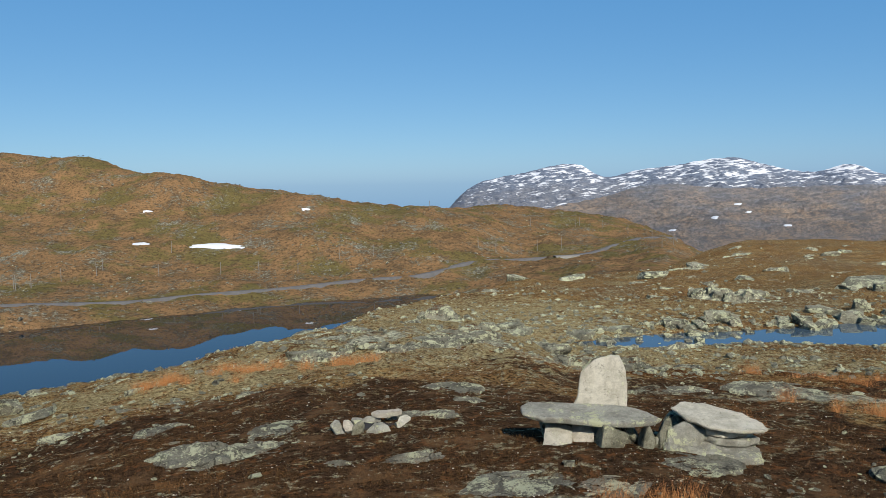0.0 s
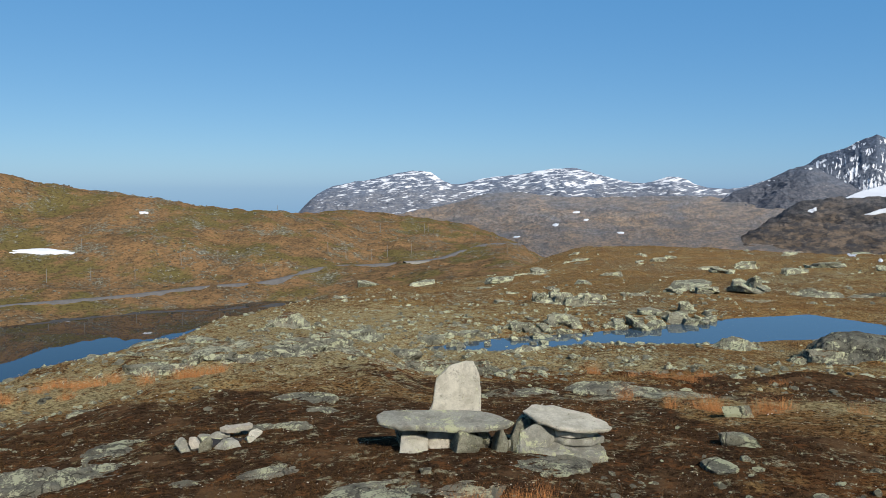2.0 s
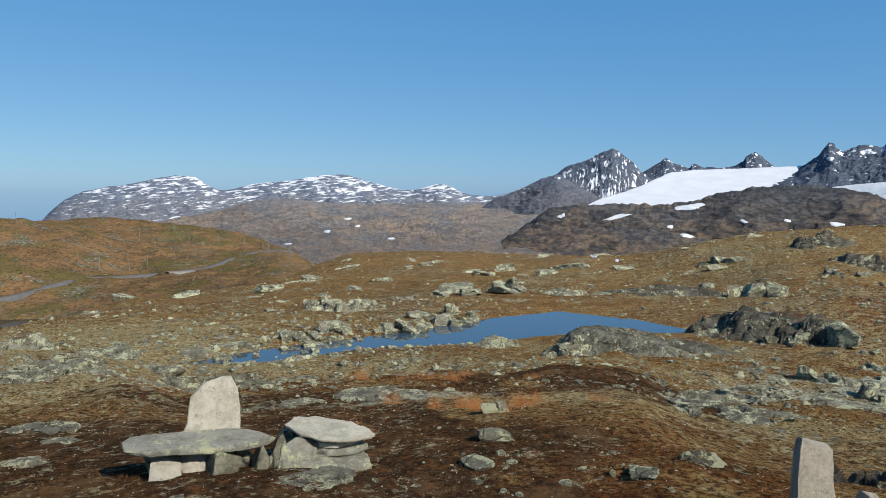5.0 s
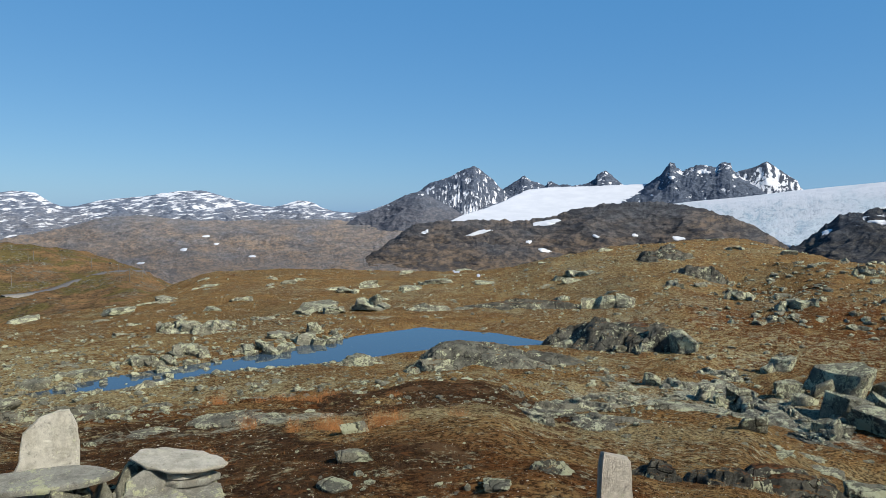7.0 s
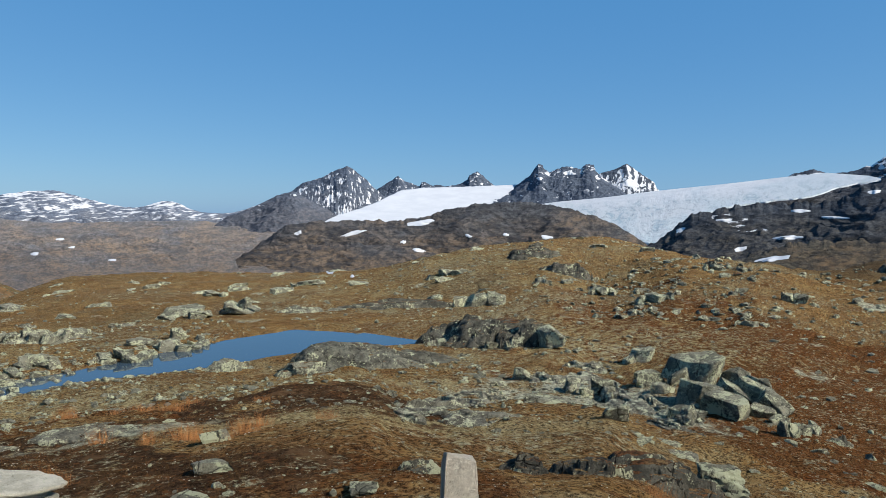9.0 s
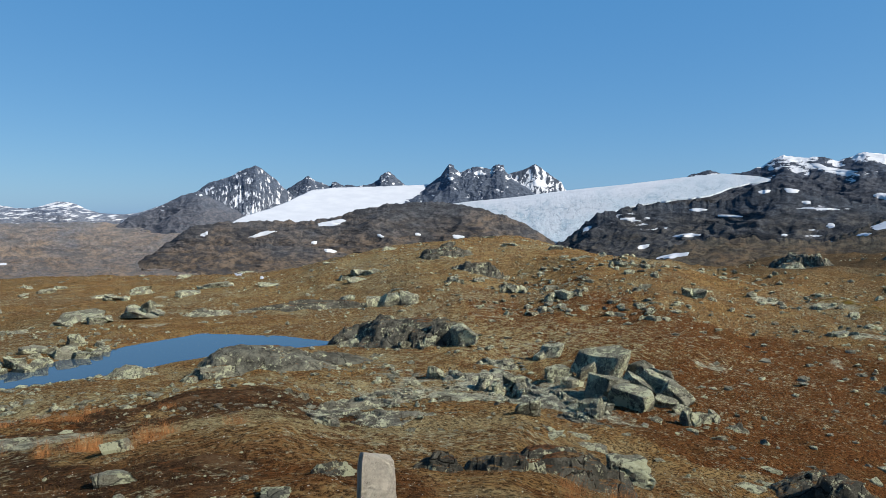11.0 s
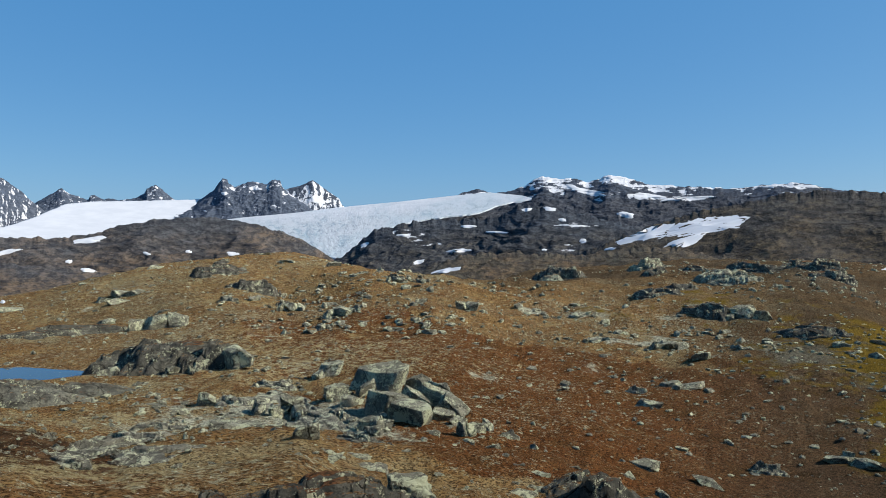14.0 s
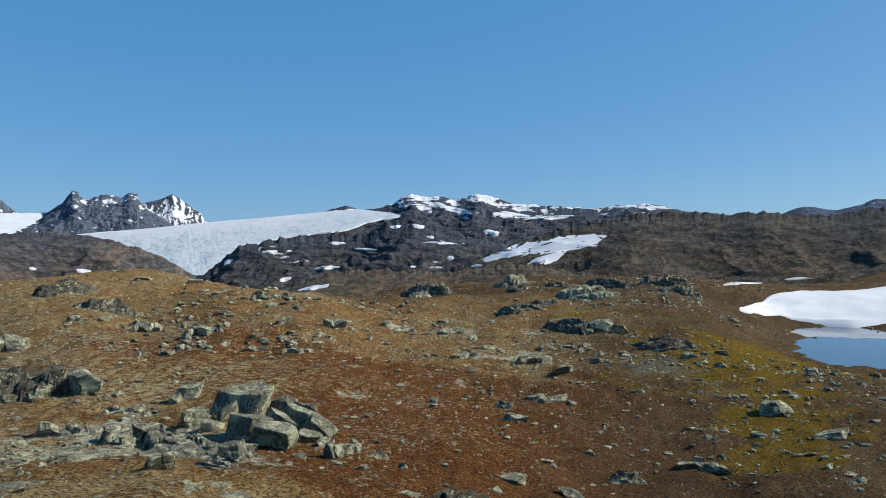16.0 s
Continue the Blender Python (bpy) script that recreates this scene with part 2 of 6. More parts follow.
def snow_material(name="snow", ice=0.0):
    n = Nodes(name, 0.7, 0.3)
    a = n.noise(0.02, 6.0, 0.6, stretch=(1.0, 1.0, 3.0))
    col = n.mix(n.step(a, 0.3, 0.75), (0.46, 0.475, 0.50), (0.53, 0.54, 0.555))
    if ice:
        flow = n.add("ShaderNodeAttribute")
        flow.attribute_name = "flow"
        way = flow.outputs["Vector"]
        rise = n.add("ShaderNodeSeparateXYZ")
        n.link(way, rise.inputs[0])
        low = n.step(rise.outputs[2], 1.08, 0.6)
        blue = n.noise(0.006, 5.0, 0.65, way, (1.0, 2.5, 1.0))
        col = n.mix(n.math("MULTIPLY", n.step(blue, 0.46, 0.6), 0.45), n.mix(n.math("MULTIPLY", low, 0.45), col, (0.34, 0.37, 0.38)), (0.38, 0.45, 0.48))
        crev = n.noise(0.035, 9.0, 0.82, way, (1.0, 1.7, 0.0), 1.2)
        col = n.mix(n.math("MULTIPLY", n.step(crev, 0.50, 0.60), n.math("MULTIPLY", low, 0.9)), col, (0.22, 0.29, 0.33))
        crev2 = n.noise(0.11, 7.0, 0.85, way, (1.0, 1.3, 0.0), 0.8)
        col = n.mix(n.math("MULTIPLY", n.step(crev2, 0.52, 0.60), n.math("MULTIPLY", low, 0.7)), col, (0.19, 0.22, 0.24))
        n.bump(n.math("ADD", crev, n.math("MULTIPLY", crev2, 0.4)), 0.6, 5.0)
    else:
        n.bump(a, 0.3, 2.0)
    return n.done(col)


def water_material(name, tint):
    n = Nodes(name, 0.015, 0.5)
    n.bsdf.inputs["IOR"].default_value = 1.333
    n.bump(n.noise(1.3, 3.0, 0.5, stretch=(1.0, 0.35, 1.0)), 0.02, 0.008)
    return n.done(tint)


def plain_material(name, colour, rough=0.85, vary=0.3, scale=6.0):
    n = Nodes(name, rough, 0.3)
    v = n.noise(scale, 5.0, 0.7)
    return n.done(n.mix(n.step(v, 0.3, 0.7), tuple(c * (1 - vary) for c in colour), colour))


def blade_material(name, a, b):
    n = Nodes(name, 0.9, 0.05)
    geo = n.add("ShaderNodeNewGeometry").outputs["Random Per Island"]
    return n.done(n.mix(geo, a, b))


GROUND = ground_material()
ROCK = rock_material("lichen_rock", (0.165, 0.158, 0.115), (0.355, 0.34, 0.25), (0.47, 0.475, 0.31), 0.095, joints=0.7)
BEDROCK = rock_material("grey_bedrock", (0.135, 0.126, 0.096), (0.29, 0.275, 0.21), (0.45, 0.45, 0.30), 0.09, 1.7, joints=0.7)
PALE = rock_material("pale_granite", (0.52, 0.48, 0.37), (0.74, 0.69, 0.56), (0.62, 0.61, 0.42), 0.04, 2.5, pepper=0.16)
DARK = rock_material("dark_rock", (0.060, 0.058, 0.048), (0.19, 0.18, 0.14), (0.44, 0.44, 0.29), 0.06, turf=0.12, joints=0.9)
HUMP = rock_material("hump_rock", (0.09, 0.087, 0.070), (0.26, 0.25, 0.19), (0.49, 0.50, 0.32), 0.045, turf=0.03, joints=0.8)
CROP = rock_material("weathered_outcrop", (0.16, 0.152, 0.11), (0.345, 0.33, 0.245), (0.46, 0.465, 0.305), 0.095, turf=0.07, joints=0.8)
# the next seven carry aerial haze in their colours, bluer or paler
FAR_GREY = mountain_material("hazy_far_rock", (0.160, 0.160, 0.170), (0.135, 0.160, 0.205), (0.075, 0.090, 0.120), 0.11, (0.22, 1.5, 1.0), 0.0, 0.09, 4.6, hollow=0.09, lean=-8.0, grain=1.6, soft=0.12)
VALLEY = mountain_material("hazy_valley_heath", (0.270, 0.196, 0.138), (0.168, 0.170, 0.180), (0.110, 0.104, 0.098), -0.3, (0.6, 2.0, 1.0), -22.0, 0.0, 2.0, grain=1.6)
FAR_HAZE = mountain_material("haze_blue_rock", (0.075, 0.10, 0.15), (0.075, 0.105, 0.16), (0.04, 0.055, 0.085), 0.0, (0.7, 2.0, 1.0), 190.0, 0.15, 4.0)
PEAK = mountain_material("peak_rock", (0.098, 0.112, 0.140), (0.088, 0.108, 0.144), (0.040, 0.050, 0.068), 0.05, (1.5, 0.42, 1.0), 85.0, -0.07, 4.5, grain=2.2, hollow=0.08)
SCREE_SLOPE = mountain_material("hazy_scree_slope", (0.112, 0.112, 0.124), (0.092, 0.108, 0.138), (0.052, 0.060, 0.076), -0.02, (0.7, 1.6, 1.0), 40.0, 0.10, 5.0, grain=2.0, hollow=0.06)
HORNS = mountain_material("hazy_horn_rock", (0.082, 0.100, 0.132), (0.094, 0.114, 0.148), (0.036, 0.046, 0.064), 0.035, (0.7, 1.1, 1.0), 125.0, 0.12, 3.4, grain=2.5, hollow=0.12)
FLANK = mountain_material("hazy_snow_flank_rock", (0.090, 0.106, 0.132), (0.090, 0.108, 0.138), (0.036, 0.044, 0.060), 0.07, (1.2, 0.6, 1.0), 150.0, -0.12, 3.0, hollow=0.14)
DOME = mountain_material("brown_hill_rock", (0.145, 0.108, 0.076), (0.084, 0.086, 0.090), (0.032, 0.034, 0.038), -0.3, (0.5, 2.0, 1.0), -4.0, 0.0, 1.6, grain=1.8)
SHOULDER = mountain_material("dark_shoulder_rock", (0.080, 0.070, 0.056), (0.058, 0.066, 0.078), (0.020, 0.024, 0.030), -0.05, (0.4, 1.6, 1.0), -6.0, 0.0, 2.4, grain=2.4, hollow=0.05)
# a bluish cast in the rock colour stands in for haze
SIDE = mountain_material("dark_hazy_ridge_rock", (0.066, 0.068, 0.076), (0.066, 0.080, 0.106), (0.024, 0.030, 0.040), 0.03, (0.35, 1.4, 1.0), 108.0, 0.32, 1.8, grain=2.0, hollow=0.09)
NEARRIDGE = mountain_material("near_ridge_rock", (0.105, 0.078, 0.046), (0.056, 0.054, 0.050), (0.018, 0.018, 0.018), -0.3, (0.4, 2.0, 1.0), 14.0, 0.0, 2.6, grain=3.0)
BROWN_RISE = mountain_material("brown_heath_rise", (0.135, 0.086, 0.046), (0.080, 0.070, 0.050), (0.030, 0.027, 0.022), -0.3, (0.5, 2.0, 1.0), -8.0, 0.0, 2.6, grain=6.0)
SNOW, ICE = snow_material("snow"), snow_material("glacier_ice", 1.0)
WATER = water_material("lake_water", (0.008, 0.012, 0.016))
# base colour brightened to stand in for the reflected low sky
SKY_TINTED = water_material("sky_tinted_water", (0.035, 0.058, 0.080))

# the lie of the land: height above or below the eye along lines of sight, distance by distance
EYE = 2.3


def lattice(ix, iy, seed):
    h = (ix.astype(np.int64) * 374761393 + iy.astype(np.int64) * 668265263 + seed * 974634541) & 0x7FFFFFFF
    h = ((h ^ (h >> 13)) * 1274126177) & 0x7FFFFFFF
    return ((h ^ (h >> 16)) & 0xFFFF) / 65535.0


def value_noise(x, y, seed=0):
    ix, iy = np.floor(x), np.floor(y)
    fx, fy = x - ix, y - iy
    fx, fy = fx * fx * fx * (fx * (fx * 6 - 15) + 10), fy * fy * fy * (fy * (fy * 6 - 15) + 10)
    a, b = lattice(ix, iy, seed), lattice(ix + 1, iy, seed)
    c, d = lattice(ix, iy + 1, seed), lattice(ix + 1, iy + 1, seed)
    return (a + (b - a) * fx) * (1 - fy) + (c + (d - c) * fx) * fy - 0.5


def fractal(x, y, octaves=4, gain=0.5, seed=0):
    total, amp = 0.0, 1.0
    for k in range(octaves):
        total = total + amp * value_noise(x * 0.8 - y * 0.6 + 17.3 * k, x * 0.6 + y * 0.8 - 9.1 * k, seed + k)
        x, y, amp = x * 2.03, y * 2.03, amp * gain
    return total


def ridged(x, y, octaves=4, seed=0):
    total, amp = 0.0, 1.0
    for k in range(octaves):
        total = total + amp * (0.25 - np.abs(value_noise(x + 31.7 * k, y - 11.9 * k, seed + k)))
        x, y, amp = x * 2.1, y * 2.1, amp * 0.52
    return total


def smooth_curve(xs, ys, x):
    """A curve through the given places that never overshoots them."""
    xs, ys = np.asarray(xs, float), np.asarray(ys, float)
    h, d = np.diff(xs), np.diff(ys, axis=0)
    if ys.ndim > 1:
        h = h[:, None]
    d = d / h
    m = np.zeros_like(ys)
    same = d[:-1] * d[1:] > 0
    m[1:-1] = np.where(same, 2 * d[:-1] * d[1:] / np.where(same, d[:-1] + d[1:], 1.0), 0.0)
    m[0], m[-1] = d[0], d[-1]
    x = np.clip(x, xs[0], xs[-1])
    i = np.clip(np.searchsorted(xs, x) - 1, 0, len(xs) - 2)
    hh = xs[i + 1] - xs[i]
    t = (x - xs[i]) / hh
    if ys.ndim > 1:
        t, hh = t[:, None], hh[:, None]
    t2, t3 = t * t, t * t * t
    return (2 * t3 - 3 * t2 + 1) * ys[i] + (t3 - 2 * t2 + t) * hh * m[i] + (3 * t2 - 2 * t3) * ys[i + 1] + (t3 - t2) * hh * m[i + 1]


NEAR_TOP = [(0.3, -2.1), (4, -2.12)]
FAR_VALE = [(400, -45), (700, -62), (1500, -80), (2300, -45), (2900, -20), (4800, -60)]
SECTIONS = {
    -75: [(0.3, -2.1), (4, -2.12), (10, -2.9), (20, -5), (60, -20), (110, -39), (130, -43), (235, -43), (250, -40), (300, -34), (360, -16), (460, 28), (700, 20), (4800, -320)],
    -30: NEAR_TOP + [(8, -2.6), (14, -3.6), (20, -4.8), (30, -8.5), (60, -20), (110, -39), (130, -43), (235, -43)] + [(250, -40.0), (268, -37.2), (300, -34.7), (350, -27), (430, -10.5), (515, 19.1), (700, -20), (900, -40), (4800, -320)],
    -25: NEAR_TOP + [(8, -2.55), (14, -3.45), (20, -4.7), (30, -8.4), (60, -20), (110, -39), (130, -43), (237, -43)] + [(252, -39.9), (270, -37.7), (300, -35.2), (345, -27.8), (415, -11.6), (490, 16.7), (680, -20), (900, -40), (4800, -320)],
    -20: NEAR_TOP + [(8, -2.5), (14, -3.25), (20, -4.52), (30, -8.3), (60, -20), (110, -39), (130, -43), (240, -43)] + [(255, -39.9), (273, -38.1), (300, -35.8), (345, -27.8), (395, -13.1), (450, 7.5), (650, -20), (900, -40), (4800, -320)],
    -15: NEAR_TOP + [(8, -2.45), (14, -3.15), (23, -4.75), (35, -9), (65, -21), (115, -39.5), (135, -43), (243, -43)] + [(258, -39.9), (277, -37.9), (310, -34.2), (345, -26.5), (395, -15.2), (440, -0.4), (650, -20), (900, -40), (4800, -320)],
    -10: NEAR_TOP + [(8, -2.4), (14, -3.1), (26, -4.95), (40, -9.5), (70, -22), (120, -40), (140, -43), (248, -43)] + [(262, -40.1), (283, -37.3), (315, -31.4), (345, -21.7), (385, -11.5), (415, -5.2), (650, -20), (900, -40), (4800, -320)],
    -5: NEAR_TOP + [(8, -2.38), (14, -3.05), (26, -4.75), (32, -5.4), (45, -10), (80, -25), (130, -41), (150, -43), (256, -43)] + [(268, -40.3), (292, -36.4), (325, -29.6), (355, -22.4), (385, -14.8), (415, -10.0), (600, -25), (900, -40), (4800, -320)],
    -1: NEAR_TOP + [(8, -2.35), (14, -3.0), (26, -4.6), (38, -5.8), (55, -12), (100, -30), (160, -43), (264, -43)] + [(275, -40.4), (300, -34.5), (330, -27.8), (355, -20.4), (385, -12.4), (600, -30), (900, -45), (4800, -320)],
    5: NEAR_TOP + [(8, -2.35), (14, -3.1), (24, -4.8), (34, -5.4), (50, -6.5), (70, -14), (150, -35), (230, -39), (300, -33)] + [(320, -31.9), (360, -29.0), (420, -22.0), (480, -15.5), (650, -35), (900, -50), (4800, -320)],
    10: NEAR_TOP + [(8, -2.35), (14, -3.45), (22, -5.08), (25, -5.18), (30, -5.3), (40, -5.9), (60, -7.5), (80, -12), (150, -28), (250, -31)] + [(320, -30.8), (370, -29.1), (430, -24.8), (500, -19.2), (700, -45), (1200, -75), (2300, -70), (4800, -320)],
    13: NEAR_TOP + [(8, -2.38), (14, -3.5), (22, -5.05), (25.5, -5.18), (30, -5.3), (40, -5.85), (60, -7.3), (75, -9), (110, -16), (200, -27)] + [(310, -29.3), (390, -28.6), (480, -24.7), (620, -40), (1200, -75), (2300, -55), (2900, -20), (4800, -320)],
    16: NEAR_TOP + [(8, -2.4), (14, -3.5), (22, -5.0), (26, -5.18), (30, -5.3), (40, -5.8), (60, -7.1), (75, -8.5), (110, -13), (200, -24)] + [(300, -27.8), (400, -30.1), (520, -38), (700, -60), (1200, -75), (2300, -55), (2900, -20), (4800, -320)],
    22: NEAR_TOP + [(8, -2.4), (14, -3.5), (22, -4.85), (26, -5.18), (29, -5.25), (40, -5.7), (63, -6.6), (90, -7.6), (110, -8.7), (160, -20)] + FAR_VALE,
    32: NEAR_TOP + [(8, -2.35), (14, -3.4), (20, -4.4), (26, -5.1), (34, -5.2), (45, -5.5), (63, -6.5), (90, -7.1), (110, -8.7), (160, -20)] + FAR_VALE,
    42: NEAR_TOP + [(8, -2.3), (14, -3.3), (20, -4.3), (27, -5.0), (34, -5.2), (45, -5.2), (60, -5.5), (75, -5.9), (100, -8), (160, -20)] + FAR_VALE,
    47: NEAR_TOP + [(6, -2.15), (10, -2.8), (20, -4.5), (31, -5.2), (40, -4.9), (55, -4.5), (70, -4.1), (90, -6), (160, -20)] + FAR_VALE,
    55: NEAR_TOP + [(5.5, -2.15), (9, -2.7), (14, -3.6), (20, -4.6), (25, -4.95), (35, -4.6), (50, -3.9), (70, -2.7), (85, -3.2), (120, -8), (200, -25)] + FAR_VALE,
    60: NEAR_TOP + [(5.5, -2.15), (9, -2.7), (14, -3.6), (20, -4.85), (25, -5.1), (30, -5.1), (40, -4.7), (52, -4.3), (62, -3.0), (75, -2.5), (95, -4), (130, -9), (200, -25)] + FAR_VALE,
    65: NEAR_TOP + [(5.5, -2.2), (9, -3.0), (14, -3.9), (20, -4.8), (25, -4.9), (32, -5.0), (40, -4.3), (50, -3.5), (62, -2.95), (80, -4.5), (120, -10), (200, -22)] + FAR_VALE,
    70: NEAR_TOP + [(5.5, -2.2), (9, -3.2), (14, -4.1), (20, -4.9), (27, -5.1), (34, -4.9), (45, -3.9), (58, -3.5), (75, -5), (120, -11), (200, -20)] + FAR_VALE,
    78: NEAR_TOP + [(5.5, -2.4), (9, -3.4), (14, -4.5), (20, -5.1), (27, -5.4), (33, -5.65), (42, -5.0), (55, -4.4), (66, -4.9), (90, -6), (130, -8), (200, -12), (350, -20)] + FAR_VALE[1:],
    88: NEAR_TOP + [(5.5, -2.5), (9, -3.7), (14, -5.0), (20, -5.6), (26, -5.85), (33, -5.7), (42, -5.0), (49, -4.0), (70, -4.3), (100, -5.2), (140, -6.0), (180, -9), (300, -18)] + FAR_VALE[1:],
    97: NEAR_TOP + [(5.5, -2.5), (9, -3.8), (14, -5.1), (20, -5.7), (27, -5.8), (35, -5.4), (45, -4.6), (60, -4.3), (90, -4.5), (120, -4.6), (170, -9), (300, -18)] + FAR_VALE[1:],
    107: NEAR_TOP + [(5.5, -2.5), (9, -3.8), (14, -4.9), (20, -5.2), (27, -5.4), (36, -5.6), (45, -6.6), (52, -7.1), (58, -7.7), (74, -7.7), (80, -7.1), (95, -5.2), (120, -5.6), (200, -10), (300, -18)] + FAR_VALE[1:],
    125: NEAR_TOP + [(9, -3.4), (20, -5.2), (40, -6.6), (50, -7.1), (58, -7.7), (74, -7.7), (82, -6.8), (120, -3), (200, 6), (400, 10), (4800, -60)],
    180: [(0.3, -2.1), (6, -2.4), (20, -4), (100, -12), (400, -25), (4800, -60)],
    285: [(0.3, -2.1), (4, -2.12), (10, -2.9), (20, -5), (60, -20), (110, -39), (130, -43), (235, -43), (250, -40), (300, -34), (360, -16), (460, 28), (700, 20), (4800, -60)],
}
LOG_R = np.linspace(math.log(0.3), math.log(4800.0), 700)
SEC_AZ = np.array(sorted(SECTIONS), float)
SEC_H = np.array([smooth_curve(np.log([p[0] for p in SECTIONS[a]]), [p[1] for p in SECTIONS[a]], LOG_R) for a in sorted(SECTIONS)])

TARN_LEVEL = -5.2
# shore of the tarn: bearing and distance
TARN = [(8, 24.6), (15, 24.3), (22.5, 26), (30.7, 26.9), (36.6, 28.9), (41, 30.5), (44, 30.2), (47.2, 31.0), (42.6, 33.4), (37, 35), (32.8, 33), (29, 31), (23.7, 28.5), (19.8, 27.4), (15, 26.4), (10.8, 25.1)]
TARN_XY = np.array([(r * math.sin(radians(a)), r * math.cos(radians(a))) for a, r in TARN])


def outline_distance(x, y, ring):
    """Distance to a closed outline, negative inside."""
    best = np.full(np.shape(x), 1e9)
    inside = np.zeros(np.shape(x), bool)
    for (ax, ay), (bx, by) in zip(ring, np.roll(ring, -1, axis=0)):
        ex, ey = bx - ax, by - ay
        t = np.clip(((x - ax) * ex + (y - ay) * ey) / (ex * ex + ey * ey), 0, 1)
        best = np.minimum(best, np.hypot(x - ax - t * ex, y - ay - t * ey))
        crosses = (ay > y) != (by > y)
        inside ^= crosses & (x < (bx - ax) * (y - ay) / (by - ay if by != ay else 1e-9) + ax)
    return np.where(inside, -best, best)


def land(x, y, detail=True):
    """Height of the ground."""
    x, y = np.asarray(x, float), np.asarray(y, float)
    r = np.maximum(np.hypot(x, y), 0.31)
    az = np.degrees(np.arctan2(x, y))
    az = np.where(az < -75, az + 360, az)
    # between the sections, eased
    i = np.clip(np.searchsorted(SEC_AZ, az) - 1, 0, len(SEC_AZ) - 2)
    u = (az - SEC_AZ[i]) / (SEC_AZ[i + 1] - SEC_AZ[i])
    q = np.clip((np.log(r) - LOG_R[0]) / (LOG_R[1] - LOG_R[0]), 0, len(LOG_R) - 1.001)
    j = q.astype(int)
    v = q - j

    def at(k):
        k = np.clip(k, 0, len(SEC_AZ) - 1)
        return SEC_H[k, j] * (1 - v) + SEC_H[k, j + 1] * v

    p0, p1, p2, p3 = at(i - 1), at(i), at(i + 1), at(i + 2)
    w1, w0, w2 = SEC_AZ[i + 1] - SEC_AZ[i], SEC_AZ[i] - SEC_AZ[np.maximum(i - 1, 0)], SEC_AZ[np.minimum(i + 2, len(SEC_AZ) - 1)] - SEC_AZ[i + 1]
    m1 = (p2 - p0) / np.maximum(w1 + w0, 1) * w1
    m2 = (p3 - p1) / np.maximum(w1 + w2, 1) * w1
    lim = 3 * np.abs(p2 - p1)
    m1, m2 = np.clip(m1, -lim, lim), np.clip(m2, -lim, lim)
    u2, u3 = u * u, u * u * u
    h = (2 * u3 - 3 * u2 + 1) * p1 + (u3 - 2 * u2 + u) * m1 + (3 * u2 - 2 * u3) * p2 + (u3 - u2) * m2
    if detail:
        rough = np.clip((r - 2.0) / 10.0, 0.15, 1.0)
        hummock = np.clip((r - 12.0) / 16.0, 0.0, 1.0)
        h = h + rough * 0.16 * fractal(x * 1.1, y * 1.1, 5, 0.55, 3) + rough * 0.22 * fractal(x * 0.22, y * 0.22, 3, 0.5, 7) + hummock * 0.45 * (ridged(x * 0.16, y * 0.16, 4, 15) - 0.05)
        knolls = np.clip((r - 30.0) / 30.0, 0, 1) * np.clip((az - 62.0) / 8.0, 0, 1) * np.clip((101.0 - az) / 4.0, 0, 1) * np.clip((400.0 - r) / 100.0, 0, 1)
        h = h + knolls * (1.7 * (ridged(x * 0.05, y * 0.05, 4, 25) - 0.1) + 0.7 * (ridged(x * 0.16, y * 0.16, 3, 27) - 0.08))
        far = np.clip((r - 60.0) / 300.0, 0, 1)
        over_lake = np.clip((h + 40.6) / 2.0, 0, 1)
        h = h + far * over_lake * (3.0 * fractal(x * 0.013, y * 0.013, 3, 0.5, 19) + 3.0 * fractal(x * 0.03, y * 0.03, 5, 0.6, 11) + 4.2 * (ridged(x * 0.03, y * 0.03, 4, 5) - 0.03) + 1.6 * ridged(x * 0.1, y * 0.1, 3, 6))
    h = h - 0.05 * np.clip(r - 1900.0, 0, None)
    # the turf swells round the bench
    h = h + 0.06 * np.exp(-((x - 1.61) ** 2 + (y - 6.15) ** 2) / 1.2)
    # the tarn's bed and its flat margin
    near = (r > 18) & (r < 42) & (az > 2) & (az < 54)
    sd = outline_distance(x, y, TARN_XY)
    bed = TARN_LEVEL + np.clip(0.16 * sd, -0.4, 0.22) + 0.03 * fractal(x * 1.3, y * 1.3, 3, 0.5, 21)
    k = np.clip((2.6 - sd) / 2.2, 0, 1)
    h = np.where(near, h * (1 - k) + bed * k, h)
    h = np.where(near & (sd > 0) & (sd < 7), np.maximum(h, TARN_LEVEL + np.clip(0.16 * sd, 0, 0.16)), h)
    return h + EYE


def mesh_object(name, verts, faces, material, smooth=True):
    me = bpy.data.meshes.new(name)
    verts, faces = np.asarray(verts, np.float32), np.asarray(faces, np.int32)
    n, k = faces.shape
    me.vertices.add(len(verts))
    me.vertices.foreach_set("co", verts.ravel())
    me.loops.add(n * k)
    me.loops.foreach_set("vertex_index", faces.ravel())
    me.polygons.add(n)
    me.polygons.foreach_set("loop_start", np.arange(0, n * k, k, dtype=np.int32))
    me.polygons.foreach_set("use_smooth", np.full(n, smooth))
    me.materials.append(material)
    me.update(calc_edges=True)
    return new(name, me)


def grid_faces(rows, cols, wrap=False):
    a = np.arange(rows * cols).reshape(rows, cols)
    b = np.roll(a, -1, axis=1)
    if not wrap:
        a, b = a[:, :-1], b[:, :-1]
    return np.stack([a[:-1].ravel(), a[1:].ravel(), b[1:].ravel(), b[:-1].ravel()], axis=1)


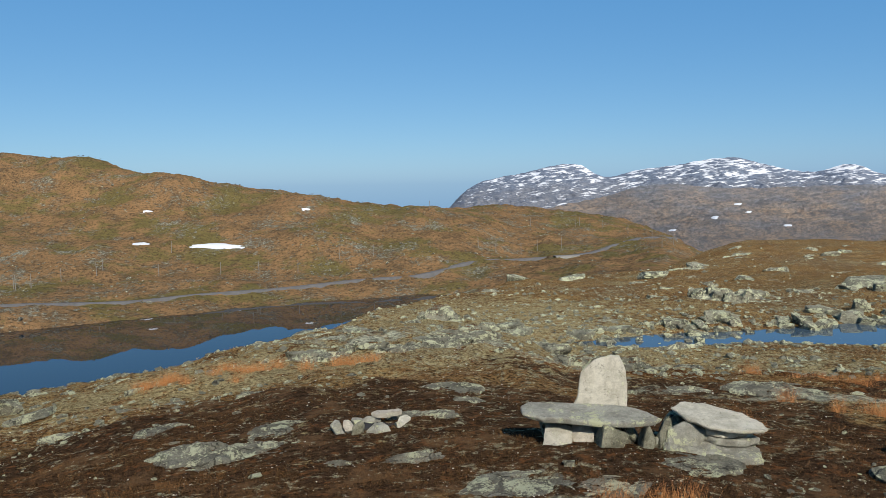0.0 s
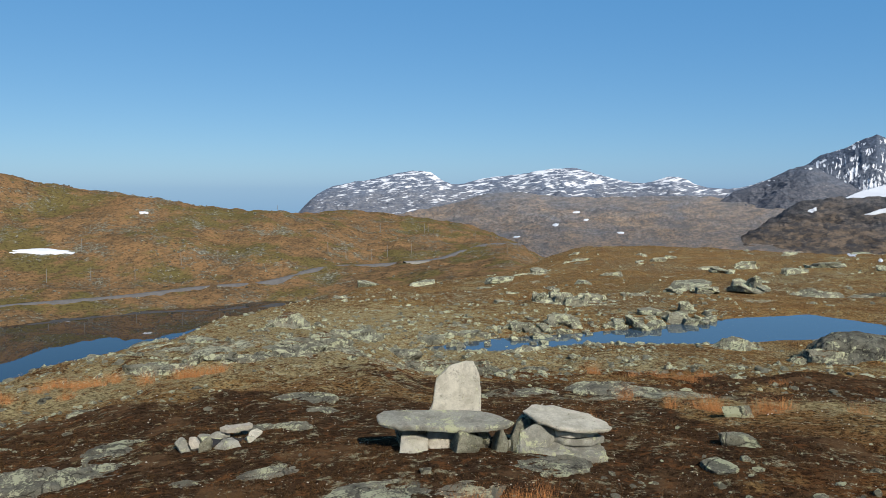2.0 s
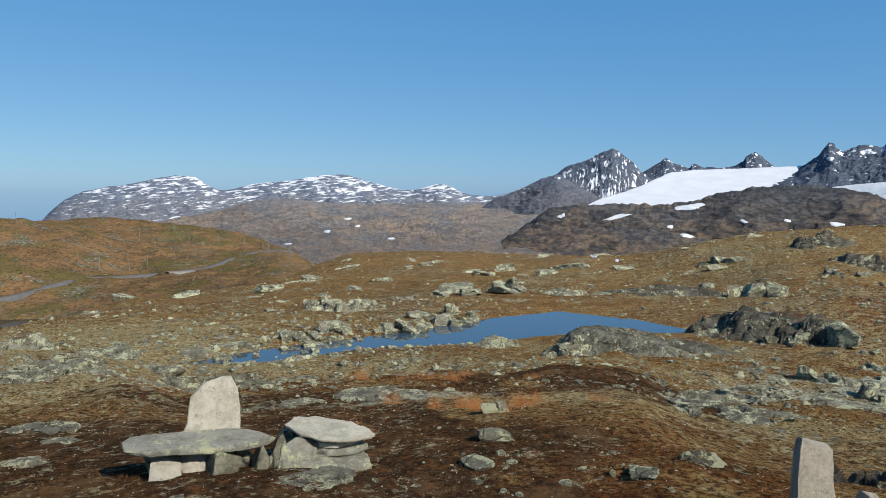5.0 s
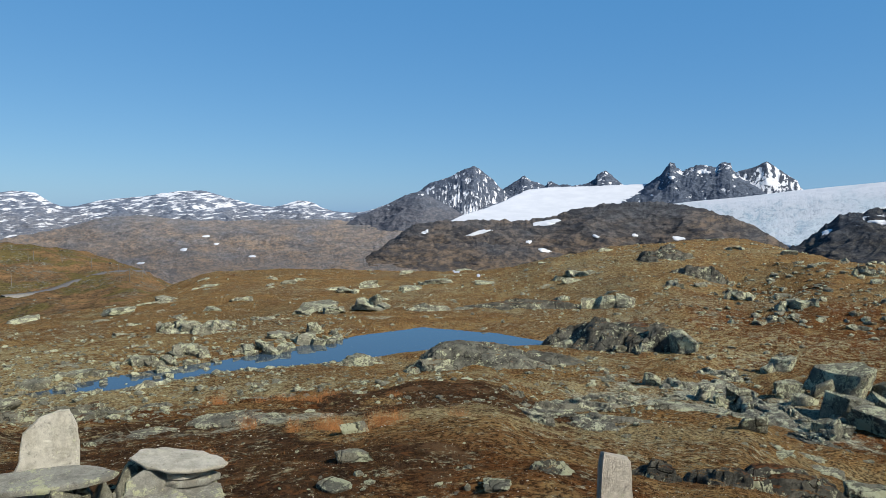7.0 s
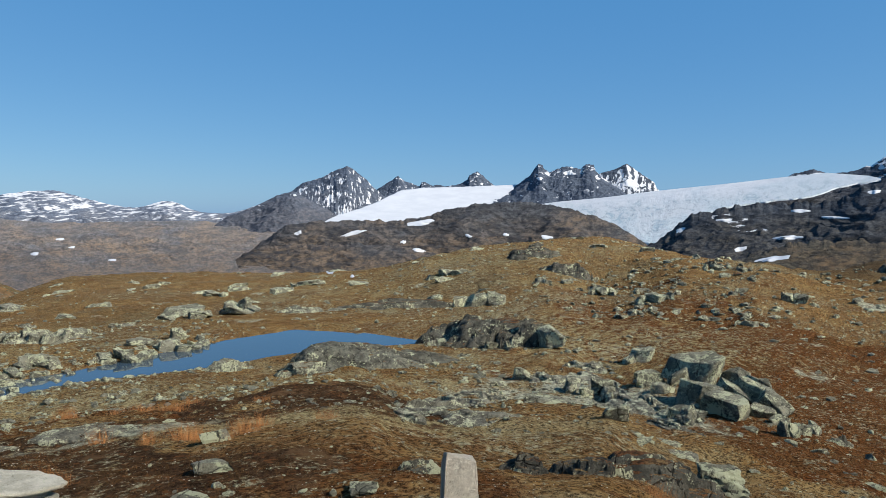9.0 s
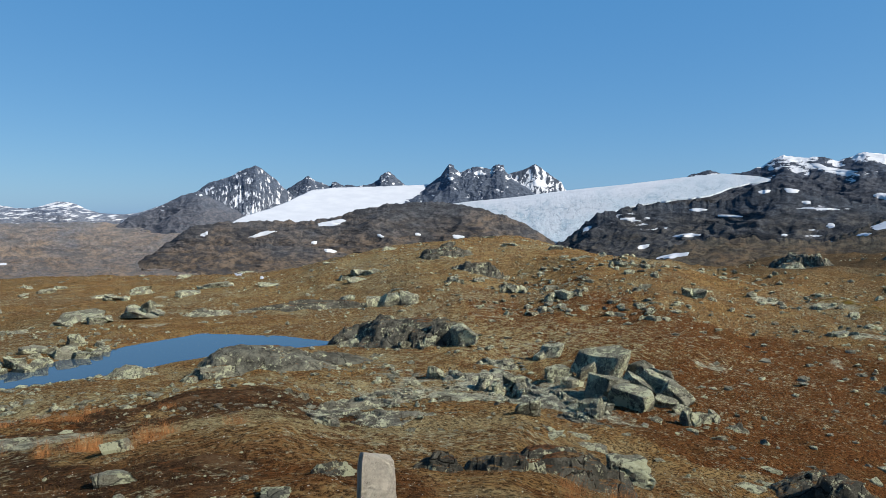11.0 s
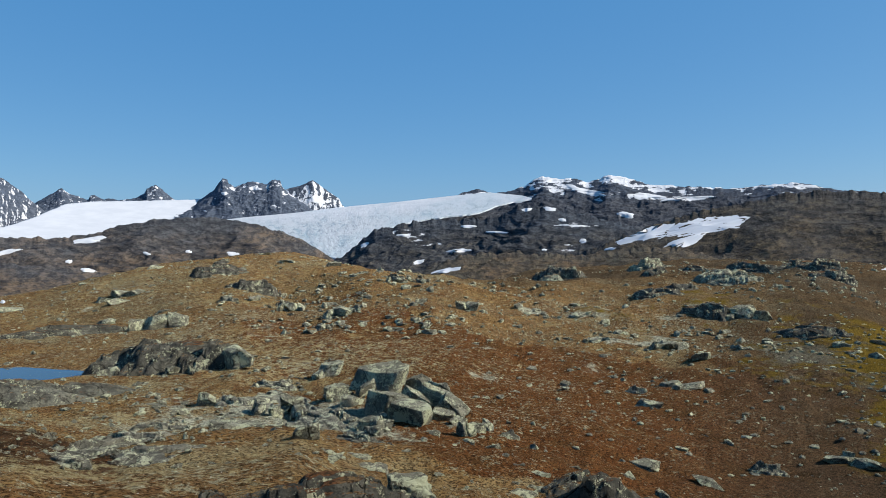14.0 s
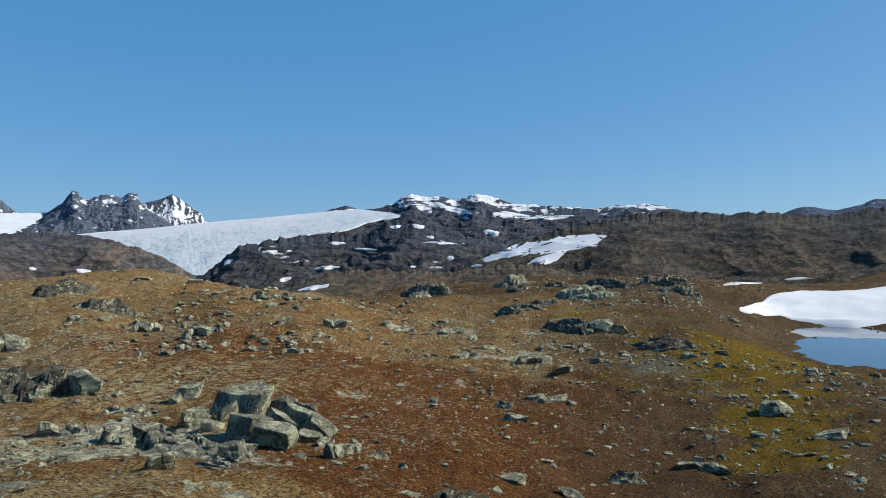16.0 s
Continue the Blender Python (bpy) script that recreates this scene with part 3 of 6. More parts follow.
def bump_at(x, y, bx, by, sx, sy=None, turn=0.0):
    c, s = math.cos(radians(turn)), math.sin(radians(turn))
    dx, dy = x - bx, y - by
    return np.exp(-(((dx * c + dy * s) / sx) ** 2) - ((dy * c - dx * s) / (sy or sx)) ** 2)


def polar(a, r):
    return r * math.sin(radians(a)), r * math.cos(radians(a))


def spot(x, y, a, r, sx, sy=None, turn=None):
    """A soft patch at a bearing and distance, sx across the line of sight and sy along it."""
    bx, by = polar(a, r)
    return bump_at(x, y, bx, by, sx, sy, -a if turn is None else turn)


def ground_zones(x, y):
    """How far the ground is bare peat, rusty heath, bare rock and green moss."""
    r, az = np.hypot(x, y), np.degrees(np.arctan2(x, y))
    n1, n2 = fractal(x * 0.35, y * 0.35, 4, 0.55, 31), fractal(x * 0.05, y * 0.05, 4, 0.55, 41)
    soil = spot(x, y, -10, 7, 5, 3.0) + spot(x, y, 8, 7.5, 5, 2.4) + 0.9 * spot(x, y, 22, 11.5, 4, 1.4) + 0.9 * spot(x, y, 38, 15.5, 4.0, 1.5) + 0.8 * spot(x, y, 45, 12.3, 1.1, 1.8) + 0.5 * spot(x, y, 55, 5, 3, 2)
    soil = np.clip(soil + 0.8 * n1 - 0.05, 0, 1) * np.clip((24 - r) / 6, 0, 1)
    red = np.clip((az - 60) / 14, 0, 1) * np.clip((40 - r) / 12, 0, 1) * np.clip((104 - az) / 6, 0, 1) * np.clip((r - 9) / 8, 0.4, 1)
    red = red + 0.6 * spot(x, y, 32, 6.5, 4, 3.5) + 0.2 * np.clip((r - 120) / 100, 0, 1) * np.clip((12 - az) / 8, 0, 1) + 0.55 * spot(x, y, 12, 15, 8, 2.5)
    red = np.clip(red + 0.3 * spot(x, y, 64, 30, 14, 14) + 0.35 * spot(x, y, 30, 10, 9, 5) - 0.5 * spot(x, y, 58, 12, 6, 6) + 0.6 * n1 + 0.5 * n2, 0, 1)
    green = 0.42 * spot(x, y, 100, 34, 5, 10) + 0.5 * spot(x, y, 104, 24, 2.2, 7) + 0.45 * spot(x, y, 108, 44, 7, 8) + 0.35 * spot(x, y, 90, 50, 14, 14)
    green = green + np.where(r > 200, np.clip(0.02 + 0.9 * fractal(x * 0.014, y * 0.014, 4, 0.6, 51), 0, 0.5), 0) * np.clip((20 - az) / 6, 0, 1)
    rock = np.clip(1.0 * n1 + 0.02, 0, 1) * np.clip((r - 6) / 10, 0, 1) * 0.7 + 0.2 * np.clip((r - 600) / 300, 0, 1) + np.where(r > 180, np.clip(0.10 + 0.7 * fractal(x * 0.03, y * 0.03, 5, 0.6, 61), 0, 0.45), 0)
    rock = rock + 0.7 * spot(x, y, 8, 4.6, 1.3, 0.5) + 0.5 * spot(x, y, 20, 4.9, 0.9, 0.35) + 0.55 * spot(x, y, 24, 11, 3.0, 0.7) + 0.5 * spot(x, y, 63, 5.4, 1.8, 0.5)
    rock = rock + 0.42 * spot(x, y, -3, 17.5, 9, 1.6) + 0.3 * spot(x, y, 98, 38, 12, 6) + 0.35 * spot(x, y, 62, 20, 4, 3) + 0.3 * spot(x, y, 50, 20, 7, 3)
    return np.stack([soil, red, np.clip(rock, 0, 1), np.clip(green, 0, 1)], axis=-1)


def build_ground():
    inner = np.radians(np.arange(-36.0, 117.01, 0.17))
    outer = np.radians(np.arange(119.0, 322.5, 2.4))
    ang = np.concatenate([inner, outer])
    rad = np.concatenate([[0.0], np.exp(np.linspace(math.log(0.5), math.log(3.0), 24)), np.exp(np.linspace(math.log(3.03), math.log(4800.0), 470))])
    rr, aa = np.meshgrid(rad, ang, indexing="ij")
    x, y = rr * np.sin(aa), rr * np.cos(aa)
    z = land(x, y)
    ob = mesh_object("ground", np.stack([x, y, z], -1).reshape(-1, 3), grid_faces(len(rad), len(ang), True), GROUND)
    zone = ob.data.color_attributes.new("zone", "FLOAT_COLOR", "POINT")
    zone.data.foreach_set("color", ground_zones(x, y).astype(np.float32).ravel())
    bearing = np.degrees(aa)
    moor_and_shade = np.clip((rr - 480) / 250, 0, 1) * np.clip((bearing - 8) / 6, 0, 1) * (bearing < 130)
    moor_and_shade = np.maximum(moor_and_shade, 0.85 * np.clip((rr - 48) / 30, 0, 1) * np.clip((bearing - 68) / 8, 0, 1) * (bearing < 130))
    # near east slope: the dark colour stands in for the turf's shaded sides
    moor_and_shade = np.maximum(moor_and_shade, 0.8 * np.clip((rr - 10) / 6, 0, 1) * np.clip((bearing - 84) / 12, 0, 1) * (bearing < 140))
    pale = ob.data.attributes.new("pale", "FLOAT", "POINT")
    paled = 0.5 * spot(x, y, 52, 11, 5, 3) + spot(x, y, 36, 10.5, 2.5, 1) + 1.2 * spot(x, y, -16, 13.8, 8, 3.0) + 0.7 * spot(x, y, 2, 21, 9, 6) + spot(x, y, 3, 30, 9, 8) + 0.7 * spot(x, y, 60, 30, 7, 7) + 0.8 * spot(x, y, 40, 20, 7, 2) + 0.6 * spot(x, y, 48, 60, 16, 20)
    pale.data.foreach_set("value", np.clip(paled, 0, 1).astype(np.float32).ravel())
    fell = ob.data.attributes.new("fell", "FLOAT", "POINT")
    fell.data.foreach_set("value", (np.clip((rr - 150) / 60, 0, 1) * np.clip((26 - bearing) / 6, 0, 1) * (1 - moor_and_shade)).astype(np.float32).ravel())
    moor_shade = ob.data.attributes.new("moor_shade", "FLOAT", "POINT")
    moor_shade.data.foreach_set("value", moor_and_shade.astype(np.float32).ravel())
    return tagged(ob, "rolling tundra of dry orange grass, dark peat and lichened rock", "ground", kind="structure")


def water_sheet(name, ring, level, label, material=WATER):
    c = np.mean(ring, axis=0)
    verts = [(*c, level)] + [(*p, level) for p in ring]
    n = len(ring)
    faces = [(0, 1 + k, 1 + (k + 1) % n) for k in range(n)]
    faces = [f if (np.cross(np.subtract(ring[f[1] - 1], c), np.subtract(ring[f[2] - 1], c)) > 0) else (f[0], f[2], f[1]) for f in faces]
    return tagged(mesh_object(name, verts, faces, material), label, "water", kind="structure")


ground = build_ground()
near_shore = [polar(a, r - 1.6) for a, r in [(5.5, 24.6)] + TARN[:7] + [(48.6, 31.0)]]
far_shore = [polar(a, r + 1.6) for a, r in [(8.0, 25.0)] + TARN[:8:-1] + [(43.0, 33.4), (48.6, 31.5)]]
tarn_verts = [(x, y, EYE + TARN_LEVEL) for pair in zip(near_shore, far_shore) for x, y in pair]
tagged(mesh_object("water_tarn", tarn_verts, [(2 * k, 2 * k + 2, 2 * k + 3, 2 * k + 1) for k in range(len(near_shore) - 1)], SKY_TINTED), "still blue tarn in the heath with stony edges", "water", kind="structure")
lake_ring = [polar(a, 100) for a in (-74, -50, -30, -10, 2)] + [polar(a, r) for a, r in ((3, 230), (0, 280), (-15, 290), (-30, 285), (-50, 290), (-74, 290))]
water_sheet("water_lake", lake_ring, EYE - 40.0, "dark still lake below the brown hillside")
pool_ring = [polar(a, r) for a, r in ((102, 62), (106, 47), (112, 46), (124, 48), (124, 84), (112, 84), (104, 82))]
water_sheet("water_pool", pool_ring, EYE - 7.25, "pale mountain pool below a snow bank", SKY_TINTED)


def smoothed(a, across, down):
    """A running mean over the rows and columns of a grid."""
    for axis, half in ((1, across), (0, down)):
        pad = [(0, 0), (0, 0)]
        pad[axis] = (half + 1, half)
        c = np.cumsum(np.pad(a, pad, mode="edge"), axis=axis)
        n = a.shape[axis]
        a = (np.take(c, np.arange(2 * half + 1, 2 * half + 1 + n), axis) - np.take(c, np.arange(0, n), axis)) / (2 * half + 1)
    return a


def mountain(name, crest, r_crest, r_foot, foot, material, label, category="mountain", rough=14.0, wave=0.012, jag=0.0, power=1.0, seed=0, step=0.1, kind="", sharp=False, ledge=0.0, ribs=0.0, rib_wave=1.6, rows=150):
    """A range whose skyline rises to the given bearings and angles of sight. foot: angle of sight of its base; rough: relief in metres."""
    az = np.arange(crest[0][0], crest[-1][0] + step / 2, step)
    el = (np.interp(az, *zip(*crest)) if sharp else smooth_curve([c[0] for c in crest], [c[1] for c in crest], az))
    notch = np.degrees(jag / r_crest) * fractal(az * 2.3, az * 0 + seed, 3, 0.55, seed)
    v = np.concatenate([np.linspace(0, 1, rows), 1 + np.linspace(0.04, 1, 10)])
    vv, aa = np.meshgrid(v, np.radians(az), indexing="ij")
    up = np.minimum(vv, 1.0)
    r = r_foot + (r_crest - r_foot) * vv
    x, y = r * np.sin(aa), r * np.cos(aa)
    low = np.minimum(foot, el - 0.4)[None, :]
    sight = low + (el[None, :] - low) * up**power + notch[None, :] * up**10
    h0 = r * np.tan(np.radians(sight))
    relief = rough * (ridged(x * wave, y * wave, 4, seed) + 0.5 * fractal(x * wave * 0.4, y * wave * 0.4, 3, 0.5, seed + 5))
    if ledge:
        level = h0 / (2.0 * ledge) + 1.6 * fractal(x * 0.008, y * 0.008, 4, 0.6, seed + 8) + 0.3 * fractal(x * 0.05, y * 0.05, 3, 0.6, seed + 4)
        saw = level - np.floor(level)
        relief = relief + 0.9 * ledge * (np.clip(saw * 5.0, 0, 1) - saw)
    if ribs:
        # buttresses and gullies that run down the face
        sway = np.degrees(aa) * rib_wave + 0.5 * fractal(np.degrees(aa) * 0.8, up * 3.0, 3, 0.6, seed + 2)
        relief = relief + ribs * (ridged(sway, up * 1.3 + seed, 3, seed + 6) - 0.06)
    hollows = smoothed(relief, 9, 7) - relief
    hollows = np.clip(hollows / (2.0 * hollows.std() + 1e-6), -1, 1)
    relief = relief * np.clip(up * 5, 0, 1) * np.clip((1 - up) * 4, 0, 1)
    h = r * np.tan(np.radians(sight))
    room = np.maximum(r * np.tan(np.radians(el[None, :])) - h, 0.0) * 0.6 + 0.01
    h = h + np.where(relief > 0, room * np.tanh(relief / room), relief)
    top = r_crest * np.tan(np.radians((el + notch)[None, :]))
    back = np.clip(vv - 1, 0, 1)
    h = np.where(vv > 1, top - back * (np.maximum(top, 0) + 60), h)
    ob = mesh_object(name, np.stack([x, y, h + EYE], -1).reshape(-1, 3), grid_faces(len(v), len(az)), material)
    flow = ob.data.attributes.new("flow", "FLOAT_VECTOR", "POINT")
    across = np.radians(az)[None, :] * r_crest + 0 * vv
    flow.data.foreach_set("vector", np.stack([across, h / r * r_crest, 0 * h + 7.0 * seed], -1).astype(np.float32).ravel())
    ob.data.attributes.new("gully", "FLOAT", "POINT").data.foreach_set("value", hollows.astype(np.float32).ravel())
    return tagged(ob, label, category, kind=kind)


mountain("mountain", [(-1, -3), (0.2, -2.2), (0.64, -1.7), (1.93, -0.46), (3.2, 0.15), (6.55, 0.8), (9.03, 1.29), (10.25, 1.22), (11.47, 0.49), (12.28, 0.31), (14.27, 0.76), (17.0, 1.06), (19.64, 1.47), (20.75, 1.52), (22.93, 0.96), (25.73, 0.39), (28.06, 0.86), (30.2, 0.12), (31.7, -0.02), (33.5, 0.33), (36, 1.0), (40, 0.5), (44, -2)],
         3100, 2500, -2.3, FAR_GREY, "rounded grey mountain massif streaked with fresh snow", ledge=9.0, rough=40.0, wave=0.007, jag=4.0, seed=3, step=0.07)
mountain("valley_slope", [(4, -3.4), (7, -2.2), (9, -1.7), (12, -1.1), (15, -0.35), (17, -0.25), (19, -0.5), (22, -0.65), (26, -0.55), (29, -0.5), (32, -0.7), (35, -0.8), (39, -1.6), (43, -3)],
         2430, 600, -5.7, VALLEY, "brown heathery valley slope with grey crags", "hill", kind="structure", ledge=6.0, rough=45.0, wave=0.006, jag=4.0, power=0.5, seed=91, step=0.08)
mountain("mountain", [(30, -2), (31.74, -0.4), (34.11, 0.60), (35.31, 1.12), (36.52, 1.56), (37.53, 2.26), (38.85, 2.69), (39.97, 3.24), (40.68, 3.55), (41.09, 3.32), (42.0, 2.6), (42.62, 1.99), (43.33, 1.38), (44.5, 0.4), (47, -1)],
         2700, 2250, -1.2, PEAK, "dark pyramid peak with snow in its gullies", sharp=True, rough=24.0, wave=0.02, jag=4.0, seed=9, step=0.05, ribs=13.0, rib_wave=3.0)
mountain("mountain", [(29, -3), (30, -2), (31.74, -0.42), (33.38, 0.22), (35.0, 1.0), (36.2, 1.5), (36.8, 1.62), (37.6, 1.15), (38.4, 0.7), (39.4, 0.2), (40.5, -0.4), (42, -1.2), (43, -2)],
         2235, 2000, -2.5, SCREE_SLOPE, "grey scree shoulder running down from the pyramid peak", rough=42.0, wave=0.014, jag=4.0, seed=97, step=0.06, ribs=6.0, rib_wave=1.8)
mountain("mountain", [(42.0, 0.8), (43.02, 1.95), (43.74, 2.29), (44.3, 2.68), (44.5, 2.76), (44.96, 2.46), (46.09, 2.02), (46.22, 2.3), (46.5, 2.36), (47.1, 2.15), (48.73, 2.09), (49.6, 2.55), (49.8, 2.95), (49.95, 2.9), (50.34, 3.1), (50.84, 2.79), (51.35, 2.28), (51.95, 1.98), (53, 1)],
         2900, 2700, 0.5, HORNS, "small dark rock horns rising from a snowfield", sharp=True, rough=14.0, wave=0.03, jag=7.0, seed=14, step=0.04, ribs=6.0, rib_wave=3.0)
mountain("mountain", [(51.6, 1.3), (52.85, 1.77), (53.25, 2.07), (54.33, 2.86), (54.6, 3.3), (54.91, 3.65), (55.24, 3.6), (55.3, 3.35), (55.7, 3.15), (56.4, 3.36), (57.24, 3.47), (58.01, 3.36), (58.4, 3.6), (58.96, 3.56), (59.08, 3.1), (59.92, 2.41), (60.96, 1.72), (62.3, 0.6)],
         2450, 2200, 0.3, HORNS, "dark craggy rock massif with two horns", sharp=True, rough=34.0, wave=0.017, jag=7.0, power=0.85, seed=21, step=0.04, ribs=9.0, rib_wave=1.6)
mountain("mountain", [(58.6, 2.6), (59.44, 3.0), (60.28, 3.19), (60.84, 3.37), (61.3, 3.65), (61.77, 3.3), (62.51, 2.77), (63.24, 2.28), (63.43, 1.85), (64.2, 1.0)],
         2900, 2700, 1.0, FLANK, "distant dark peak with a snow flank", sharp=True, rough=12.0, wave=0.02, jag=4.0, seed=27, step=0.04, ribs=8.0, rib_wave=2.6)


def snow_basin():
    """A gently rising snowfield that ends where the rock begins."""
    az = np.arange(39.0, 60.0, 0.06)
    rim = np.interp(az, [39, 40, 41.5, 43.05, 44.64, 46.24, 47.85, 51.1, 53.4, 54.5, 58, 60], [-0.6, -0.1, 0.34, 0.94, 1.72, 1.93, 1.98, 2.07, 2.15, 1.4, 0.9, 0.5])
    rim = rim + 0.03 * fractal(az * 4.0, az * 0, 3, 0.6, 17)
    full = np.clip((rim + 1.6) / 3.9, 0.05, 1)
    v = np.concatenate([np.linspace(0, 1, 60), [1.001, 1.08]])
    vv, aa = np.meshgrid(v, np.radians(az), indexing="ij")
    up = np.minimum(vv, 1.0) * full[None, :]
    r = 1900 + 600 * np.maximum(up, vv * full[None, :])
    x, y = r * np.sin(aa), r * np.cos(aa)
    h = r * np.tan(np.radians(-1.6 + 3.9 * up)) + 1.2 * fractal(x * 0.006, y * 0.006, 3, 0.5, 33)
    h = np.where(vv > 1.0005, h - 40 * (vv - 1) / 0.08, h)
    ob = mesh_object("snowfield", np.stack([x, y, h + EYE], -1).reshape(-1, 3), grid_faces(len(v), len(az)), SNOW)
    return tagged(ob, "smooth white snowfield between dark peaks", "snowfield")


snow_basin()
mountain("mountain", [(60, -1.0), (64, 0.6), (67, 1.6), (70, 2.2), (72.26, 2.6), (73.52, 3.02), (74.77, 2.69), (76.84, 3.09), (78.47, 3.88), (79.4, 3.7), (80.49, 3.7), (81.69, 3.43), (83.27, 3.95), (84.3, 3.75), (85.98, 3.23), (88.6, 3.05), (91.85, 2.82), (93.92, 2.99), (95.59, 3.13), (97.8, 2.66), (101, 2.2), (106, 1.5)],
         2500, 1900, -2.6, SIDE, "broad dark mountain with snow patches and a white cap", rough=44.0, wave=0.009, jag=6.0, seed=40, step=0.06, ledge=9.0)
mountain("mountain", [(31.0, -5.0), (32.2, -4.0), (33.35, -3.1), (34.6, -2.0), (35.84, -1.06), (37.51, -0.65), (40, -0.55), (44.25, -0.52), (46.36, -0.23), (48.5, 0.35), (50.97, 0.78), (53, 0.85), (54.67, 0.77), (57.09, 0.4), (59, -0.2), (60.64, -0.85), (62.19, -1.85), (64, -3.0), (67, -4.5)],
         1000, 820, -5.6, DOME, "bare brown rock dome with small snow patches", "hill", rough=26.0, wave=0.012, jag=3.0, power=0.9, seed=52, step=0.06, ledge=5.0)
mountain("mountain", [(30, -5.6), (31.1, -4.5), (31.9, -4.1), (32.9, -3.17), (34.2, -2.42), (37.5, -2.24), (41.4, -2.22), (45, -2.51), (47, -2.95), (48.9, -3.6), (52, -5)],
         800, 690, -6.0, DOME, "low brown rock step in front of the dome", "hill", rough=18.0, wave=0.016, jag=4.0, seed=57, step=0.06, ledge=4.0)
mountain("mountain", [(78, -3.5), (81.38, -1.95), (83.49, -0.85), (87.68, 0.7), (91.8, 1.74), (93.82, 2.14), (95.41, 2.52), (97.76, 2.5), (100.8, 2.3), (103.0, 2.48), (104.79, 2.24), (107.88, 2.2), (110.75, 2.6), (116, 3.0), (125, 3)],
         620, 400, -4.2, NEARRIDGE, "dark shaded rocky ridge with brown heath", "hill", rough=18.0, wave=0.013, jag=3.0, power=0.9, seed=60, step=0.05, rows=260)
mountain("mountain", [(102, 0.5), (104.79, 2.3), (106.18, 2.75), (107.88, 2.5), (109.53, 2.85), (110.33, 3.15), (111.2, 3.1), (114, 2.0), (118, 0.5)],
         3600, 3300, 1.0, FAR_HAZE, "distant mountain tinted haze-blue with snow on its top", rough=15.0, wave=0.012, jag=3.0, seed=71)
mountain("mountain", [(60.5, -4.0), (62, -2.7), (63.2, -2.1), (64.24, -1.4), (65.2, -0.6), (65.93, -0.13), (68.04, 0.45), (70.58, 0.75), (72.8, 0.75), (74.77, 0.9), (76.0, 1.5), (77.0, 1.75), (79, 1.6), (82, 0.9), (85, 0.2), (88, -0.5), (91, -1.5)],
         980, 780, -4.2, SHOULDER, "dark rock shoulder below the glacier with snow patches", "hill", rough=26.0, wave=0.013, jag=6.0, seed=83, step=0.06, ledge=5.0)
mountain("heath_rise", [(65, -4.6), (68.5, -3.5), (70, -2.9), (71.5, -2.3), (73, -1.95), (76, -1.75), (79, -1.9), (82, -1.85), (84.5, -1.5), (87, -1.35), (90, -1.8), (93, -2.5), (97, -3.3)],
         300, 190, -4.8, BROWN_RISE, "low brown heath rise with dark rock steps", "hill", rough=5.0, wave=0.04, jag=2.0, power=0.8, seed=88, step=0.06)


def ice_tongue():
    """The glacier: a broad ice stream that narrows to a tongue between the hills."""
    step = 0.06
    az = np.arange(54.6, 77.6, step)
    top = np.interp(az, [54, 56.66, 59.82, 63.59, 67.7, 71.69, 74.41, 76.86, 77.6], [0.6, 0.91, 1.2, 1.68, 2.06, 2.5, 2.74, 2.5, 2.3])
    low = np.interp(az, [54, 56.87, 58.5, 60.24, 61.51, 63.39, 64.1, 65.05, 66.08, 68.12, 70.92, 73.66, 75.18, 76.86, 77.6], [0.3, 0.2, -0.35, -1.1, -1.8, -2.35, -1.85, -1.0, -0.29, 0.45, 0.89, 1.19, 1.81, 2.18, 2.25])
    low = low + 0.10 * fractal(az * 1.0, az * 0, 3, 0.5, 5)
    roof = 0.95 + 0.103 * (az - 56.66)
    u_low = (np.clip((low + 2.5) / (roof + 2.5), 0.01, 0.99)) ** (1 / 0.9)
    u_top = np.maximum((np.clip((top + 2.5) / (roof + 2.5), 0.02, 1.0)) ** (1 / 0.9), u_low + 0.01)
    v = np.concatenate([[-0.05], np.linspace(0, 1, 110), [1.05]])
    vv, aa = np.meshgrid(v, np.radians(az), indexing="ij")
    up = u_low[None, :] + (u_top - u_low)[None, :] * np.clip(vv, 0, 1)
    el = np.radians(-2.5 + (roof + 2.5)[None, :] * up**0.9)
    r = 1000 + 1250 * up + 20 * (vv - np.clip(vv, 0, 1))
    x, y = r * np.sin(aa), r * np.cos(aa)
    h = r * np.tan(el) + np.clip(1.1 - up, 0, 1) * (1.6 * fractal(aa * 60.0, el * 90.0, 4, 0.55, 8) + 0.7 * ridged(aa * 330.0, el * 420.0, 3, 9))
    h = np.where((vv < 0) | (vv > 1), h - 3, h)
    ob = mesh_object("glacier", np.stack([x, y, h + EYE], -1).reshape(-1, 3), grid_faces(len(v), len(az)), ICE)
    flow = ob.data.attributes.new("flow", "FLOAT_VECTOR", "POINT")
    flow.data.foreach_set("vector", np.stack([aa * 1600.0, np.tan(el) * 1600.0, up + 0 * h], -1).astype(np.float32).ravel())
    return tagged(ob, "pale blue-white glacier tongue with broken crevassed ice", "glacier")


ice_tongue()


